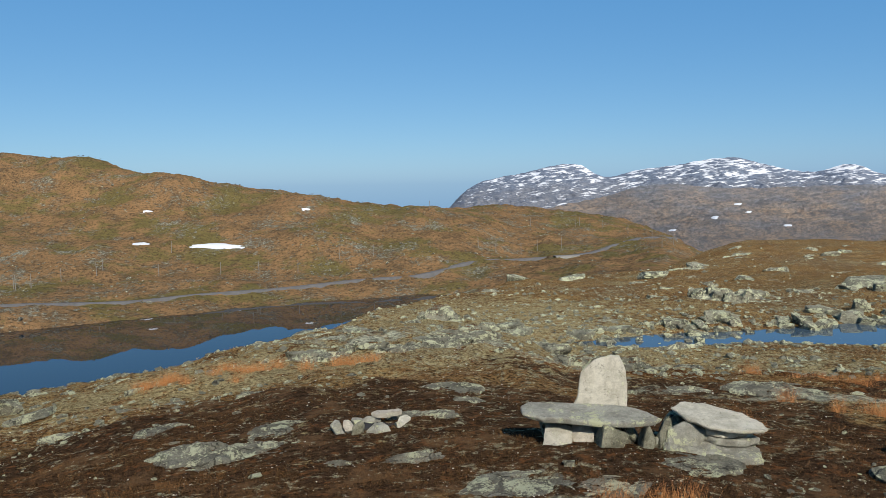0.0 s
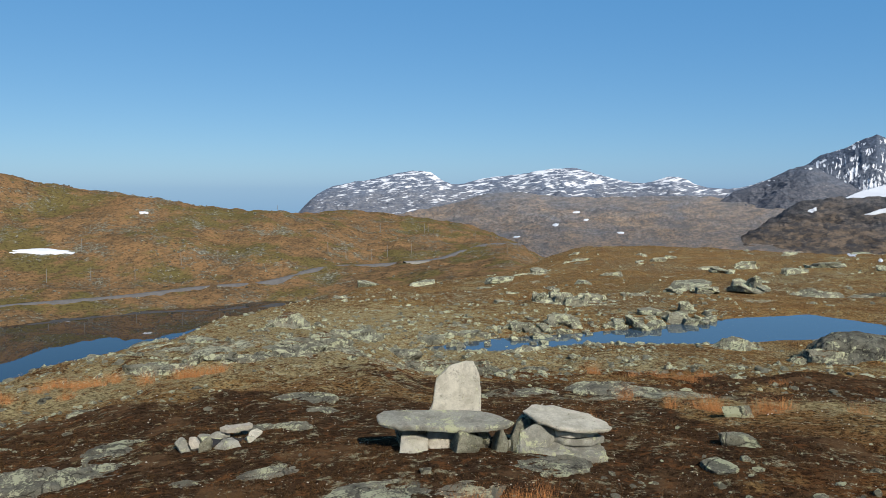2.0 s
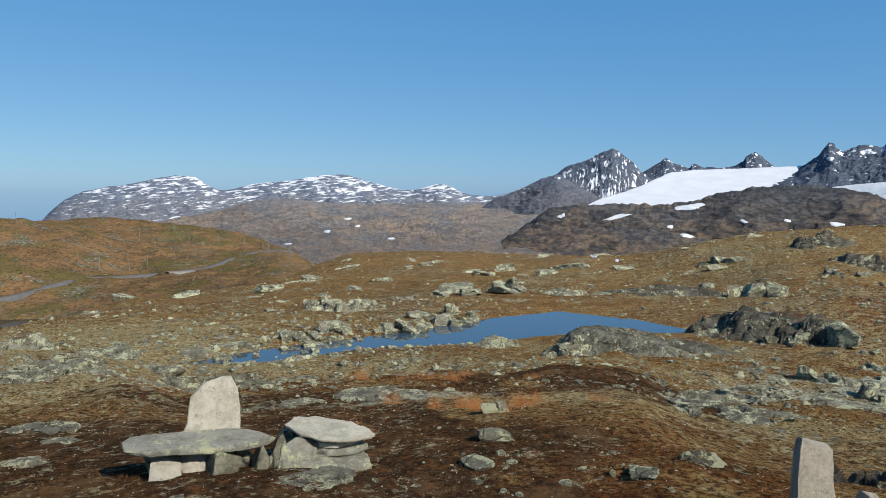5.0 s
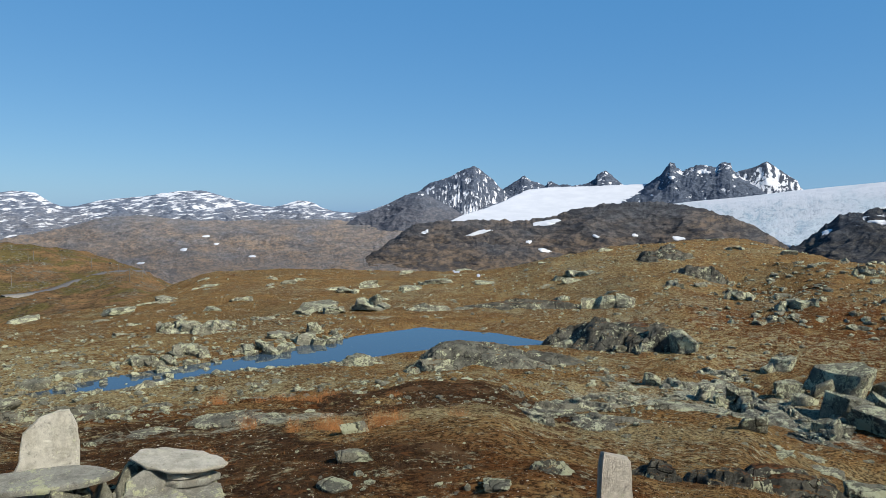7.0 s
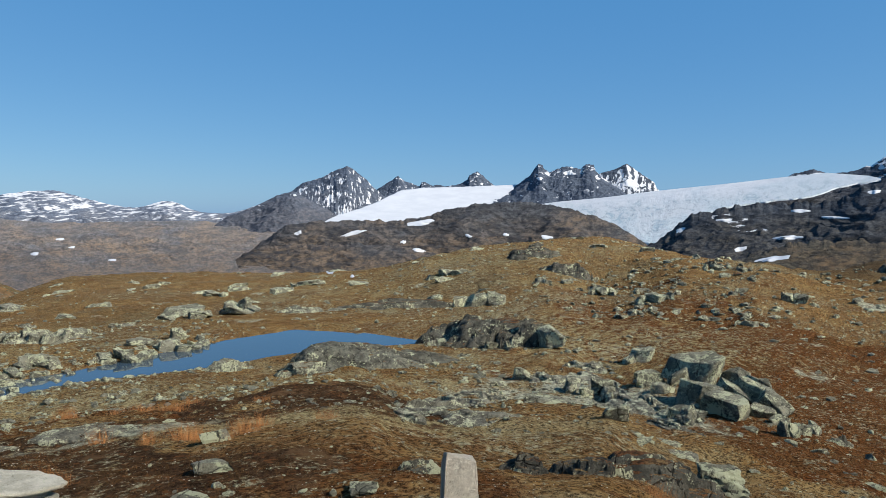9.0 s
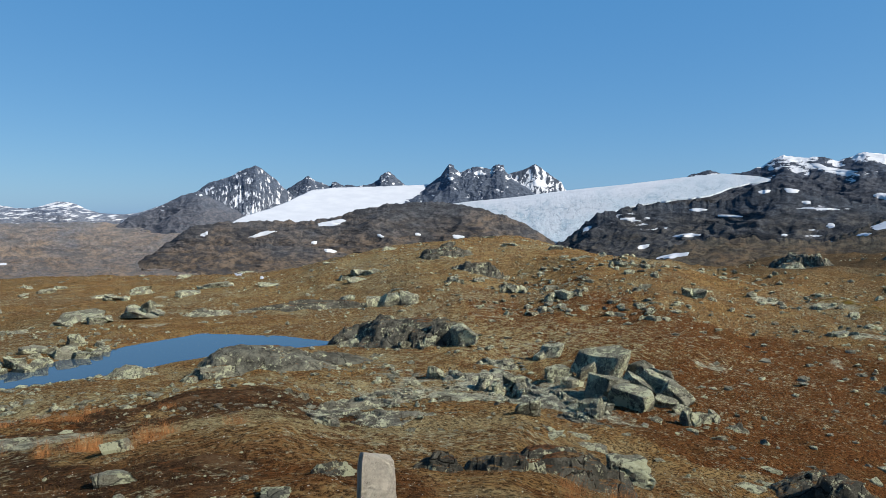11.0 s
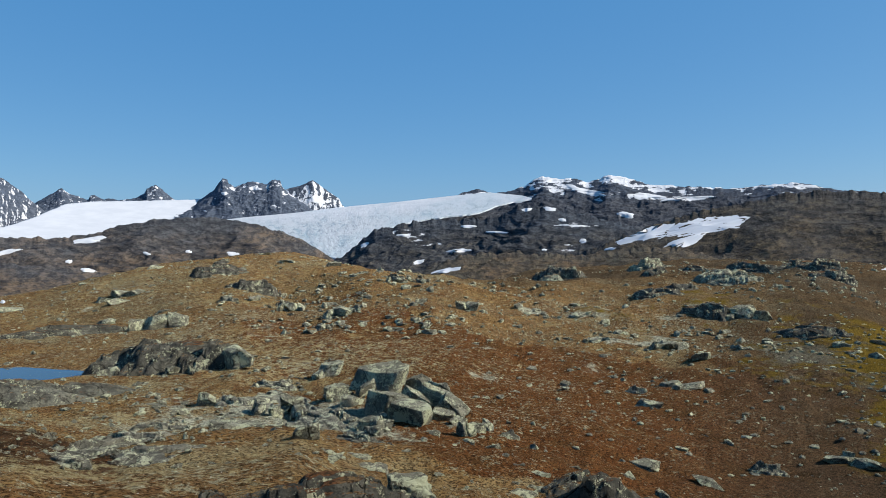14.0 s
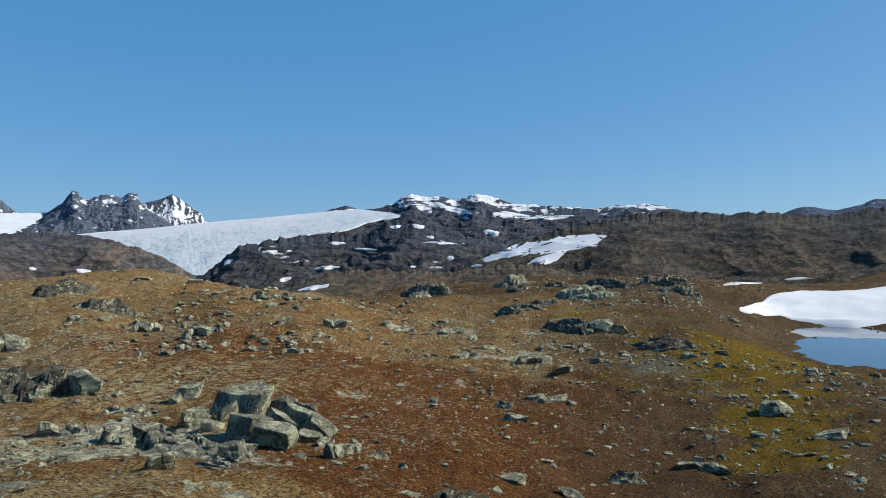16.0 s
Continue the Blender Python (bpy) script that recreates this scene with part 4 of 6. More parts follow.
# stones
def facet_stone(name, seed, material, detail=3, cuts=14, flat=1.0, rough=0.05, strata=0.0):
    """A broken block about one metre across, resting on z = 0, its foot a little below."""
    rng = random.Random(seed)
    bm = bmesh.new()
    bmesh.ops.create_icosphere(bm, subdivisions=detail, radius=0.62)
    # a skewed block with a few corners broken off
    planes = []
    frame_turn = Matrix.Rotation(rng.uniform(0, 3), 3, "Z") @ Matrix.Rotation(rng.uniform(-0.3, 0.3), 3, "X")
    for axis in ((1, 0, 0), (-1, 0, 0), (0, 1, 0), (0, -1, 0), (0, 0, 1)):
        n = (frame_turn @ Vector(axis) + Vector((rng.gauss(0, 0.24), rng.gauss(0, 0.24), rng.gauss(0, 0.2)))).normalized()
        planes.append((n, rng.uniform(0.24, 0.42)))
    for k in range(cuts // 3):
        n = Vector((rng.gauss(0, 1), rng.gauss(0, 1), abs(rng.gauss(0, 0.8)))).normalized()
        planes.append((n, rng.uniform(0.30, 0.46)))
    for v in bm.verts:
        for n, d in planes:
            over = v.co.dot(n) - d
            if over > 0:
                v.co -= n * over
    for k in range(cuts // 3):
        n = Vector((rng.gauss(0, 1), rng.gauss(0, 1), rng.gauss(0, 1))).normalized()
        far = max(v.co.dot(n) for v in bm.verts)
        cut = far * rng.uniform(0.84, 0.94)
        for v in bm.verts:
            over = v.co.dot(n) - cut
            if over > 0:
                v.co -= n * over
    top = max(v.co.z for v in bm.verts)
    low = min(v.co.z for v in bm.verts)
    wide = max(abs(v.co.x) for v in bm.verts)
    deep = max(abs(v.co.y) for v in bm.verts)
    for v in bm.verts:
        q = v.co * 3.1 + Vector((seed * 7.7, 0, 0))
        v.co += Vector(noise.noise_vector(q)) * rough + Vector(noise.noise_vector(q * 3.1)) * rough * 0.6
        crack = abs(noise.noise(q * 0.9 + Vector((3, 1, 7))))
        v.co *= 1.0 - max(0.0, 0.10 - crack) * 1.8 * (rough > 0.04)
        z = (v.co.z - low) / (top - low)
        if strata:
            z += strata * math.sin(z * 17 + 3 * noise.noise(q)) / 17
        v.co = Vector((v.co.x / wide * 0.5, v.co.y / deep * 0.5, (z * 1.25 - 0.25) * flat))
    me = bpy.data.meshes.new(name)
    bm.to_mesh(me)
    bm.free()
    me.materials.append(material)
    return crisp(me, 14)


def angular_stone(name, seed, material, cuts=10, rough=0.014, fine=2, squat=0.0):
    """A block split along flat joints, with chipped edges."""
    rng = random.Random(seed * 13 + 5)
    bm = bmesh.new()
    bmesh.ops.create_cube(bm, size=1.0)
    skew = Matrix(((1, rng.uniform(-0.4, 0.4), rng.uniform(-0.6, 0.6)), (rng.uniform(-0.4, 0.4), 1, rng.uniform(-0.6, 0.6)), (rng.uniform(-0.4, 0.4), rng.uniform(-0.4, 0.4), 1)))
    for v in bm.verts:
        v.co = skew @ v.co
    for k in range(cuts):
        n = Vector((rng.choice((-1, 1)) * rng.uniform(0.1, 1), rng.choice((-1, 1)) * rng.uniform(0.1, 1), rng.uniform(-0.3, 1.0 - squat))).normalized()
        reach = max(v.co.dot(n) for v in bm.verts)
        bmesh.ops.bisect_plane(bm, geom=bm.verts[:] + bm.edges[:] + bm.faces[:], plane_co=n * reach * rng.uniform(0.58, 0.9), plane_no=n, clear_outer=True)
        bmesh.ops.delete(bm, geom=bm.faces[:], context="FACES_ONLY")
        bmesh.ops.delete(bm, geom=bm.edges[:], context="EDGES_FACES")
        hull = bmesh.ops.convex_hull(bm, input=bm.verts[:])
        bmesh.ops.delete(bm, geom=[v for v in hull["geom_interior"] if isinstance(v, bmesh.types.BMVert)], context="VERTS")
    bmesh.ops.dissolve_limit(bm, angle_limit=radians(4), verts=bm.verts[:], edges=bm.edges[:])
    bmesh.ops.bevel(bm, geom=bm.edges[:], offset=0.022, segments=1, affect="EDGES", clamp_overlap=True)
    bmesh.ops.triangulate(bm, faces=bm.faces[:])
    for k in range(fine + 1):
        longest = [e for e in bm.edges if e.calc_length() > 0.24 / (k + 1)]
        if longest:
            bmesh.ops.subdivide_edges(bm, edges=longest, cuts=1)
            bmesh.ops.triangulate(bm, faces=[f for f in bm.faces if len(f.verts) > 3])
    top, low = max(v.co.z for v in bm.verts), min(v.co.z for v in bm.verts)
    wide, deep = max(abs(v.co.x) for v in bm.verts), max(abs(v.co.y) for v in bm.verts)
    grain = Vector((rng.uniform(-1, 1), rng.uniform(-1, 1), rng.uniform(0.5, 2))).normalized()
    for v in bm.verts:
        q = v.co * 2.6 + Vector((seed * 7.7, 3, 1))
        v.co += Vector(noise.noise_vector(q)) * rough * 1.6 + Vector(noise.noise_vector(q * 3.7)) * rough
        layer = v.co.dot(grain) * 9 + noise.noise(q)
        v.co *= 1.0 - 0.035 * max(0.0, 0.22 - abs(layer - math.floor(layer) - 0.5)) / 0.22
        v.co = Vector((v.co.x / wide * 0.5, v.co.y / deep * 0.5, (v.co.z - low) / (top - low) * 1.25 - 0.25))
    me = bpy.data.meshes.new(name)
    bm.to_mesh(me)
    bm.free()
    me.materials.append(material)
    return crisp(me, 24)


def crisp(me, angle=32):
    """Smooth faces that meet in sharp edges."""
    me.polygons.foreach_set("use_smooth", np.ones(len(me.polygons), bool))
    me.set_sharp_from_angle(angle=radians(angle))
    return me


def outcrop_stone(name, seed, material, form="ledge"):
    """Bedrock broken into jointed blocks, about one metre long: a ledge with a steep front, a hump, or a sheet that hardly rises from the turf."""
    rng = np.random.default_rng(seed)
    n, m = 92, 70
    u, v = np.meshgrid(np.linspace(-1.35, 1.35, n), np.linspace(-1.35, 1.35, m), indexing="ij")
    wu = u + 0.10 * fractal(u * 2.3 + seed, v * 2.3, 4, 0.6, seed)
    wv = v + 0.10 * fractal(u * 2.3 + 9, v * 2.3 + seed, 4, 0.6, seed + 1)
    count = 34 if form == "sheet" else 26
    su, sv = rng.uniform(-1.2, 1.2, count), rng.uniform(-1.2, 1.2, count)
    turn = rng.uniform(-0.6, 0.6)
    c, s = math.cos(turn), math.sin(turn)
    du, dv = wu[..., None] - su, wv[..., None] - sv
    d = np.hypot(du * c + dv * s, 1.9 * (dv * c - du * s))
    near = np.argsort(d, axis=-1)[..., :2]
    d1, d2 = (np.take_along_axis(d, near[..., k : k + 1], -1)[..., 0] for k in (0, 1))
    cell = near[..., 0]

    def body(a, b):
        rad = np.sqrt(a * a + b * b)
        if form == "ledge":
            return np.clip((b + 1.0) * 1.7, 0, 1) * (1.0 - 0.45 * np.clip(b + 0.5, 0, 2)) * np.clip((1.25 - np.abs(a)) * 1.6, 0, 1)
        if form == "sheet":
            return 0.55 - 0.35 * rad
        if form == "whaleback":
            return 1.05 - np.abs((a + 0.35) / np.where(a < -0.35, 0.72, 1.5)) ** 2.2 - 0.75 * np.abs(b) ** 2.2
        return np.clip(1.15 - rad**1.6, -0.3, 1)

    top = body(su, sv) + rng.normal(0, {"sheet": 0.30, "whaleback": 0.05}.get(form, 0.15), count)
    tu = rng.normal(0.12, 0.22, count)
    tv = rng.normal(0.10, 0.25, count)
    h = top[cell] + tu[cell] * (u - su[cell]) + tv[cell] * (v - sv[cell])
    keep = 0.25 if form == "whaleback" else 0.72
    h = keep * h + (1 - keep) * body(u, v)
    h = h - {"ledge": 0.12, "whaleback": 0.05}.get(form, 0.2) * np.clip(1 - (d2 - d1) / 0.13, 0, 1)
    rr = np.sqrt(u * u + v * v) + 0.35 * fractal(u * 1.7 + seed, v * 1.7, 5, 0.6, seed)
    h = np.minimum(h, 1.9 * (1.08 - rr)) + (0.16 if form == "sheet" else 0.06) * fractal(u * 6 + seed, v * 6, 4, 0.65, seed + 2)
    h = np.where(rr > 1.12, np.minimum(h, -0.3) - (30.0 if form == "sheet" else 2.0) * (rr - 1.12), h)
    co = np.stack([u * 0.5, v * 0.5, h], -1).reshape(-1, 3)
    me = bpy.data.meshes.new(name)
    me.from_pydata(co.tolist(), [], grid_faces(n, m).tolist())
    if me.polygons[len(me.polygons) // 2].normal.z < 0:
        me.flip_normals()
    me.materials.append(material)
    return crisp(me, 40)


BLOCKS = [angular_stone("boulder", s, ROCK) for s in range(1, 11)]
SLABS = [angular_stone("slab", s, ROCK, 7, 0.018, 2, 0.5) for s in range(21, 29)]
ROUNDS = [facet_stone("round_boulder", s, ROCK, 4, 11, 1.0, 0.05) for s in range(41, 45)]
CROPS = [outcrop_stone("outcrop", s, CROP, "hump") for s in range(61, 66)]
SHEETS = [outcrop_stone("bedrock", s, BEDROCK, "sheet") for s in range(71, 77)]
WHALEBACKS = [outcrop_stone("whaleback", s, HUMP, "whaleback") for s in range(81, 84)]
DARK_CROPS = [outcrop_stone("dark_outcrop", s, DARK) for s in range(66, 71)] + [outcrop_stone("dark_hump", s, DARK, "hump") for s in range(91, 94)]
KINDS = [
    (BLOCKS, "boulder", "angular grey boulder with pale lichen lying in the heath", "rock"),
    (SLABS, "rock_slab", "flat grey rock slab with pale lichen sunk in the turf", "rock"),
    (ROUNDS, "rounded_boulder", "rounded grey boulder speckled with lichen", "rock"),
    (CROPS, "rock_outcrop", "pale broken bedrock outcrop with lichen and ledges", "outcrop"),
    (DARK_CROPS, "dark_outcrop", "dark broken bedrock outcrop with ledges and pale lichen", "outcrop"),
    (SHEETS, "bedrock", "bare grey bedrock with lichen showing through the turf", "outcrop"),
    (WHALEBACKS, "rock_hump", "smooth rounded hump of lichened bedrock rising from turf", "outcrop"),
]
stone_rng = random.Random(5)


def lay_stone(kind, x, y, wide, deep, tall, turn, group):
    meshes, name, label, category = KINDS[kind]
    ob = new(name, stone_rng.choice(meshes))
    lean = 9 if kind < 3 else 3
    reach = 0.33 * wide
    z = min(float(land(x + dx * reach, y + dy * reach)) for dx, dy in ((0, 0), (1, 0), (-1, 0), (0, 1), (0, -1))) - 0.08 * tall if kind < 3 else float(land(x, y)) - 0.1 * tall
    ob.matrix_world = pose(x, y, z, stone_rng.uniform(-lean, lean), stone_rng.uniform(-lean, lean), turn) @ Matrix.Diagonal((wide, deep, tall, 1))
    return tagged(ob, label, category, group)


def set_stones(rows, group):
    """Stones at bearing, distance, width, height and kind; each is sunk into the turf and tilted a little, the large ones broken."""
    for bearing, dist, wide, tall, kind in rows:
        deep = wide * (stone_rng.uniform(0.75, 1.1) if kind < 3 else stone_rng.uniform(0.55, 0.75))
        x, y = polar(bearing, dist + deep * 0.35)
        turn = -bearing + stone_rng.uniform(-22, 22) + (180 if stone_rng.random() < 0.5 and kind < 3 else 0)
        if kind == 3:
            # a heap of slabs round a low rib of bedrock
            lay_stone(5, x, y, wide * 1.05, deep, tall * 0.45, turn, group)
            for k in range(9):
                s = stone_rng.uniform(0.16, 0.4)
                ox, oy = stone_rng.uniform(-0.46, 0.46) * wide, stone_rng.uniform(-0.45, 0.4) * deep
                c, q = math.cos(radians(bearing)), math.sin(radians(bearing))
                lay_stone(stone_rng.choice((0, 1, 1)), x + c * ox + q * oy, y - q * ox + c * oy, wide * s, wide * s * stone_rng.uniform(0.5, 0.9), tall * stone_rng.uniform(0.3, 0.65), turn + stone_rng.uniform(-60, 60), group)
            continue
        broken = wide > 1.0 and kind < 2
        share = 0.72 if broken else 1.0
        lay_stone(kind, x, y, wide * share * 1.02, deep * share, tall * 0.7, turn, group)
        if broken:
            for side in (-1, 1, stone_rng.choice((-1, 1))):
                s = stone_rng.uniform(0.28, 0.5)
                px = x + math.cos(radians(bearing)) * side * wide * stone_rng.uniform(0.25, 0.42) - math.sin(radians(bearing)) * deep * stone_rng.uniform(0.0, 0.35)
                py = y - math.sin(radians(bearing)) * side * wide * stone_rng.uniform(0.25, 0.42) - math.cos(radians(bearing)) * deep * stone_rng.uniform(0.0, 0.35)
                lay_stone(stone_rng.choice((0, kind)), px, py, wide * s, wide * s * stone_rng.uniform(0.6, 1.0), tall * stone_rng.uniform(0.35, 0.75), stone_rng.uniform(0, 360), group)


def lay_block(bearing, dist, size, tilt, turn, kind, pick, group):
    meshes, name, label, category = KINDS[kind]
    x, y = polar(bearing, dist)
    ob = new(name, meshes[pick % len(meshes)])
    ob.matrix_world = pose(x, y, float(land(x, y)) - 0.05, tilt[0], tilt[1], turn - bearing) @ Matrix.Diagonal((*size, 1))
    return tagged(ob, label, category, group)


TARN_ROCKS = [(48.3, 30.21, 1.35, 1.01, 0), (32.7, 40.91, 1.67, 1.27, 0), (32.2, 26.18, 0.67, 0.27, 0), (20.8, 33.58, 2.75, 0.70, 3), (10.4, 25.15, 0.85, 0.42, 0), (20.0, 28.51, 1.49, 0.53, 1), (17.0, 27.29, 1.23, 0.41, 1), (13.1, 26.12, 1.18, 0.29, 1), (29.2, 38.61, 2.44, 0.57, 1), (26.7, 31.26, 1.17, 0.42, 0), (47.3, 29.23, 0.57, 0.31, 2)]
HILL_ROCKS = [(57.0, 50.75, 3.00, 1.05, 4), (59.8, 43.35, 1.44, 0.77, 0), (55.0, 58.26, 3.44, 0.77, 4), (63.4, 39.39, 1.60, 0.76, 0), (67.4, 49.08, 1.27, 0.58, 0), (48.4, 53.40, 2.37, 0.63, 1), (55.3, 45.60, 1.01, 0.47, 0), (38.0, 65.09, 2.89, 0.67, 1), (31.2, 61.76, 1.83, 0.64, 0), (57.2, 46.29, 0.89, 0.48, 0), (59.4, 64.72, 1.43, 0.48, 0), (72.9, 41.02, 1.50, 0.72, 0), (63.8, 39.66, 1.16, 0.41, 1), (67.3, 36.35, 1.06, 0.32, 0), (69.6, 35.45, 1.04, 0.31, 0)]
SLOPE_ROCKS = [(90.1, 44.16, 2.91, 1.04, 4), (92.2, 43.74, 2.25, 0.96, 0), (86.5, 52.05, 3.05, 0.76, 4), (96.2, 39.92, 2.93, 0.70, 4), (87.2, 36.76, 1.62, 0.59, 0), (89.2, 34.03, 1.00, 0.55, 0), (87.3, 29.24, 1.19, 0.35, 1), (85.5, 25.59, 0.85, 0.38, 0), (77.3, 31.17, 0.50, 0.28, 0), (79.7, 28.44, 0.38, 0.25, 0), (82.0, 37.93, 1.53, 0.25, 1), (103.1, 27.87, 1.27, 0.74, 2), (106.5, 24.76, 1.00, 0.33, 1), (97.7, 21.28, 0.94, 0.31, 0), (99.1, 21.27, 0.47, 0.22, 0), (85.1, 18.29, 0.67, 0.30, 0), (88.5, 28.67, 1.47, 0.34, 1), (86.8, 37.16, 1.08, 0.54, 0)]
NEAR_ROCKS = [(32.2, 6.93, 0.41, 0.18, 2), (43.2, 6.02, 0.28, 0.10, 2), (31.0, 6.18, 0.29, 0.09, 1), (32.4, 8.59, 0.33, 0.23, 1), (89.1, 17.71, 0.78, 0.24, 0), (76.1, 12.13, 0.46, 0.18, 1)]
WEST_ROCKS = [(-30.5, 13.76, 0.52, 0.50, 0), (-28.9, 12.49, 0.67, 0.17, 1), (-22.5, 13.09, 0.30, 0.18, 0), (-9.1, 14.14, 1.18, 0.30, 3), (-10.4, 14.17, 0.64, 0.21, 1), (-3.8, 14.22, 1.02, 0.24, 3), (0.9, 14.13, 1.17, 0.28, 3), (2.6, 18.43, 0.69, 0.36, 0), (5.0, 25.09, 1.51, 0.34, 1), (20.3, 33.89, 2.53, 0.86, 3), (18.6, 34.49, 1.29, 0.67, 1), (15.6, 52.64, 2.35, 0.63, 2), (-1.2, 15.26, 0.69, 0.25, 0), (-16.6, 6.60, 1.24, 0.18, 5), (-12.4, 7.63, 0.29, 0.08, 1)]
FLAT_SLABS = [(7.2, 5.08, 0.94, 0.04, 5), (12.5, 5.22, 0.50, 0.03, 5), (-2.7, 5.89, 0.51, 0.04, 5), (-8.3, 5.99, 0.21, 0.03, 5), (18.6, 5.80, 0.59, 0.05, 5), (0.4, 9.14, 0.70, 0.06, 5), (17.1, 11.40, 0.96, 0.08, 5), (23.2, 11.46, 0.96, 0.07, 5), (26.4, 11.21, 0.68, 0.07, 5), (9.4, 5.61, 0.12, 0.07, 2), (-15.6, 8.70, 0.13, 0.05, 2)]
set_stones(TARN_ROCKS, "rocks round the tarn")
set_stones(HILL_ROCKS, "rocks on the hill")
set_stones(SLOPE_ROCKS, "rocks on the slope")
set_stones(NEAR_ROCKS, "rocks near the cairn")
set_stones(WEST_ROCKS, "rocks on the brow")
set_stones(FLAT_SLABS, "flat slabs in the peat")


def scattered_stones(name, count, seed, r0, r1, a0, a1, small, large, density, material, label, embed=0.42, shape=1):
    """Loose stones too many to count, thrown where density lets them lie."""
    rng = np.random.default_rng(seed)
    bm = bmesh.new()
    bmesh.ops.create_icosphere(bm, subdivisions=shape, radius=0.5)
    base = np.array([v.co[:] for v in bm.verts])
    tris = np.array([[v.index for v in f.verts] for f in bm.faces])
    bm.free()
    r = np.exp(rng.uniform(math.log(r0), math.log(r1), count * 6))
    a = np.radians(rng.uniform(a0, a1, count * 6))
    x, y = r * np.sin(a), r * np.cos(a)
    keep = np.nonzero(rng.uniform(0, 1, len(x)) < density(x, y, r, np.degrees(a)))[0][:count]
    x, y, r = x[keep], y[keep], r[keep]
    n = len(keep)
    size = small * (large / small) ** (rng.uniform(0, 1, n) ** 2.2) * np.clip(r / 22, 0.35, 1.0)
    z = land(x, y)
    # the same rough cuts for all corners of a stone
    co = np.repeat(base[None], n, 0)
    for k in range(5):
        d = rng.normal(size=(n, 1, 3))
        d /= np.linalg.norm(d, axis=2, keepdims=True)
        over = (co * d).sum(2, keepdims=True) - rng.uniform(0.22, 0.40, (n, 1, 1))
        co = co - d * np.maximum(over, 0)
    co = co * (1 + 0.2 * rng.normal(size=(n, len(base), 1)) * 0.5)
    scale = np.stack([rng.uniform(0.8, 1.5, n), rng.uniform(0.7, 1.1, n), rng.uniform(0.4, 0.85, n)], -1) * size[:, None]
    co = co * scale[:, None, :]
    t = rng.uniform(0, 2 * math.pi, n)
    c, s = np.cos(t)[:, None], np.sin(t)[:, None]
    px, py = co[..., 0] * c - co[..., 1] * s, co[..., 0] * s + co[..., 1] * c
    pz = co[..., 2] + (z + scale[:, 2] * (0.5 - embed) * 0.7)[:, None]
    verts = np.stack([px + x[:, None], py + y[:, None], pz], -1).reshape(-1, 3)
    faces = (tris[None] + (np.arange(n) * len(base))[:, None, None]).reshape(-1, 3)
    return tagged(mesh_object(name, verts, faces, material, False), label, "stones", kind="stuff")


def off_water(x, y):
    return outline_distance(x, y, TARN_XY) > 0.05


def heath_density(x, y, r, az):
    n1 = fractal(x * 0.22, y * 0.22, 4, 0.6, 91)
    n2 = fractal(x * 0.9, y * 0.9, 3, 0.6, 93)
    d = 0.05 + 0.95 * np.clip(n1 * 3.0 + 1.5 * n2 - 0.25, 0, 1)
    shore = np.exp(-((outline_distance(x, y, TARN_XY) / 1.2) ** 2)) * (az < 34)
    band = np.clip(spot(x, y, -3, 17, 10, 2.6) + spot(x, y, 10, 30, 8, 5) + spot(x, y, 18, 38, 9, 7) + spot(x, y, 68, 21, 5, 4) + spot(x, y, 92, 40, 14, 9) + spot(x, y, 58, 62, 18, 16), 0, 1)
    calm = 1 - 0.8 * np.clip(spot(x, y, 8, 6, 9, 5), 0, 1)
    return np.clip((0.35 * d + 0.4 * band + 0.5 * shore) * calm * np.where(az > 64, 0.25, 1.0) * np.where(az < 4, 0.6, 1.0), 0, 1) * off_water(x, y)


def scree_density(x, y, r, az):
    return np.clip(spot(x, y, 93, 40, 13, 6) + spot(x, y, 103, 36, 9, 8) + 0.8 * spot(x, y, 105, 25, 5, 5) + 0.6 * spot(x, y, 77, 44, 6, 8) + 0.5 * spot(x, y, 72, 19.5, 1.2, 1.5), 0, 1)


# the broken spur of bedrock on the slope
SPUR = "broken blocks of the rock spur"
for row in (
    (65.9, 23.1, (1.70, 1.35, 0.95), (5, 6), -20, 0, 8),
    (65.2, 22.2, (0.80, 0.60, 0.48), (0, -8), 30, 0, 4),
    (66.5, 20.2, (1.15, 1.00, 0.67), (-3, 8), -28, 1, 0),
    (68.2, 19.2, (1.20, 0.95, 0.62), (-3, 10), -28, 1, 3),
    (68.3, 21.2, (1.25, 0.60, 0.64), (-8, 14), -30, 1, 5),
    (68.9, 23.2, (0.85, 0.80, 0.78), (6, -6), 25, 0, 6),
    (70.2, 22.9, (0.82, 0.75, 0.66), (0, 14), -15, 0, 2),
    (69.7, 21.7, (1.05, 0.60, 0.58), (0, 16), -25, 1, 1),
    (71.2, 21.0, (1.10, 0.85, 0.55), (0, 8), -10, 0, 5),
    (70.6, 20.0, (0.70, 0.60, 0.36), (8, 0), 35, 0, 7),
    (63.0, 22.0, (0.98, 0.80, 0.48), (0, 6), 10, 2, 1),
    (64.0, 21.2, (0.62, 0.50, 0.33), (-5, 8), 50, 0, 3),
    (62.5, 27.0, (0.85, 0.75, 0.51), (0, 4), -15, 0, 8),
    (61.8, 26.6, (0.55, 0.45, 0.33), (0, -9), 40, 0, 9),
    (60.8, 13.25, (0.54, 0.42, 0.33), (0, 12), 15, 0, 4),
    (53.8, 22.5, (0.60, 0.50, 0.39), (4, 8), 0, 0, 0),
):
    lay_block(*row, SPUR)
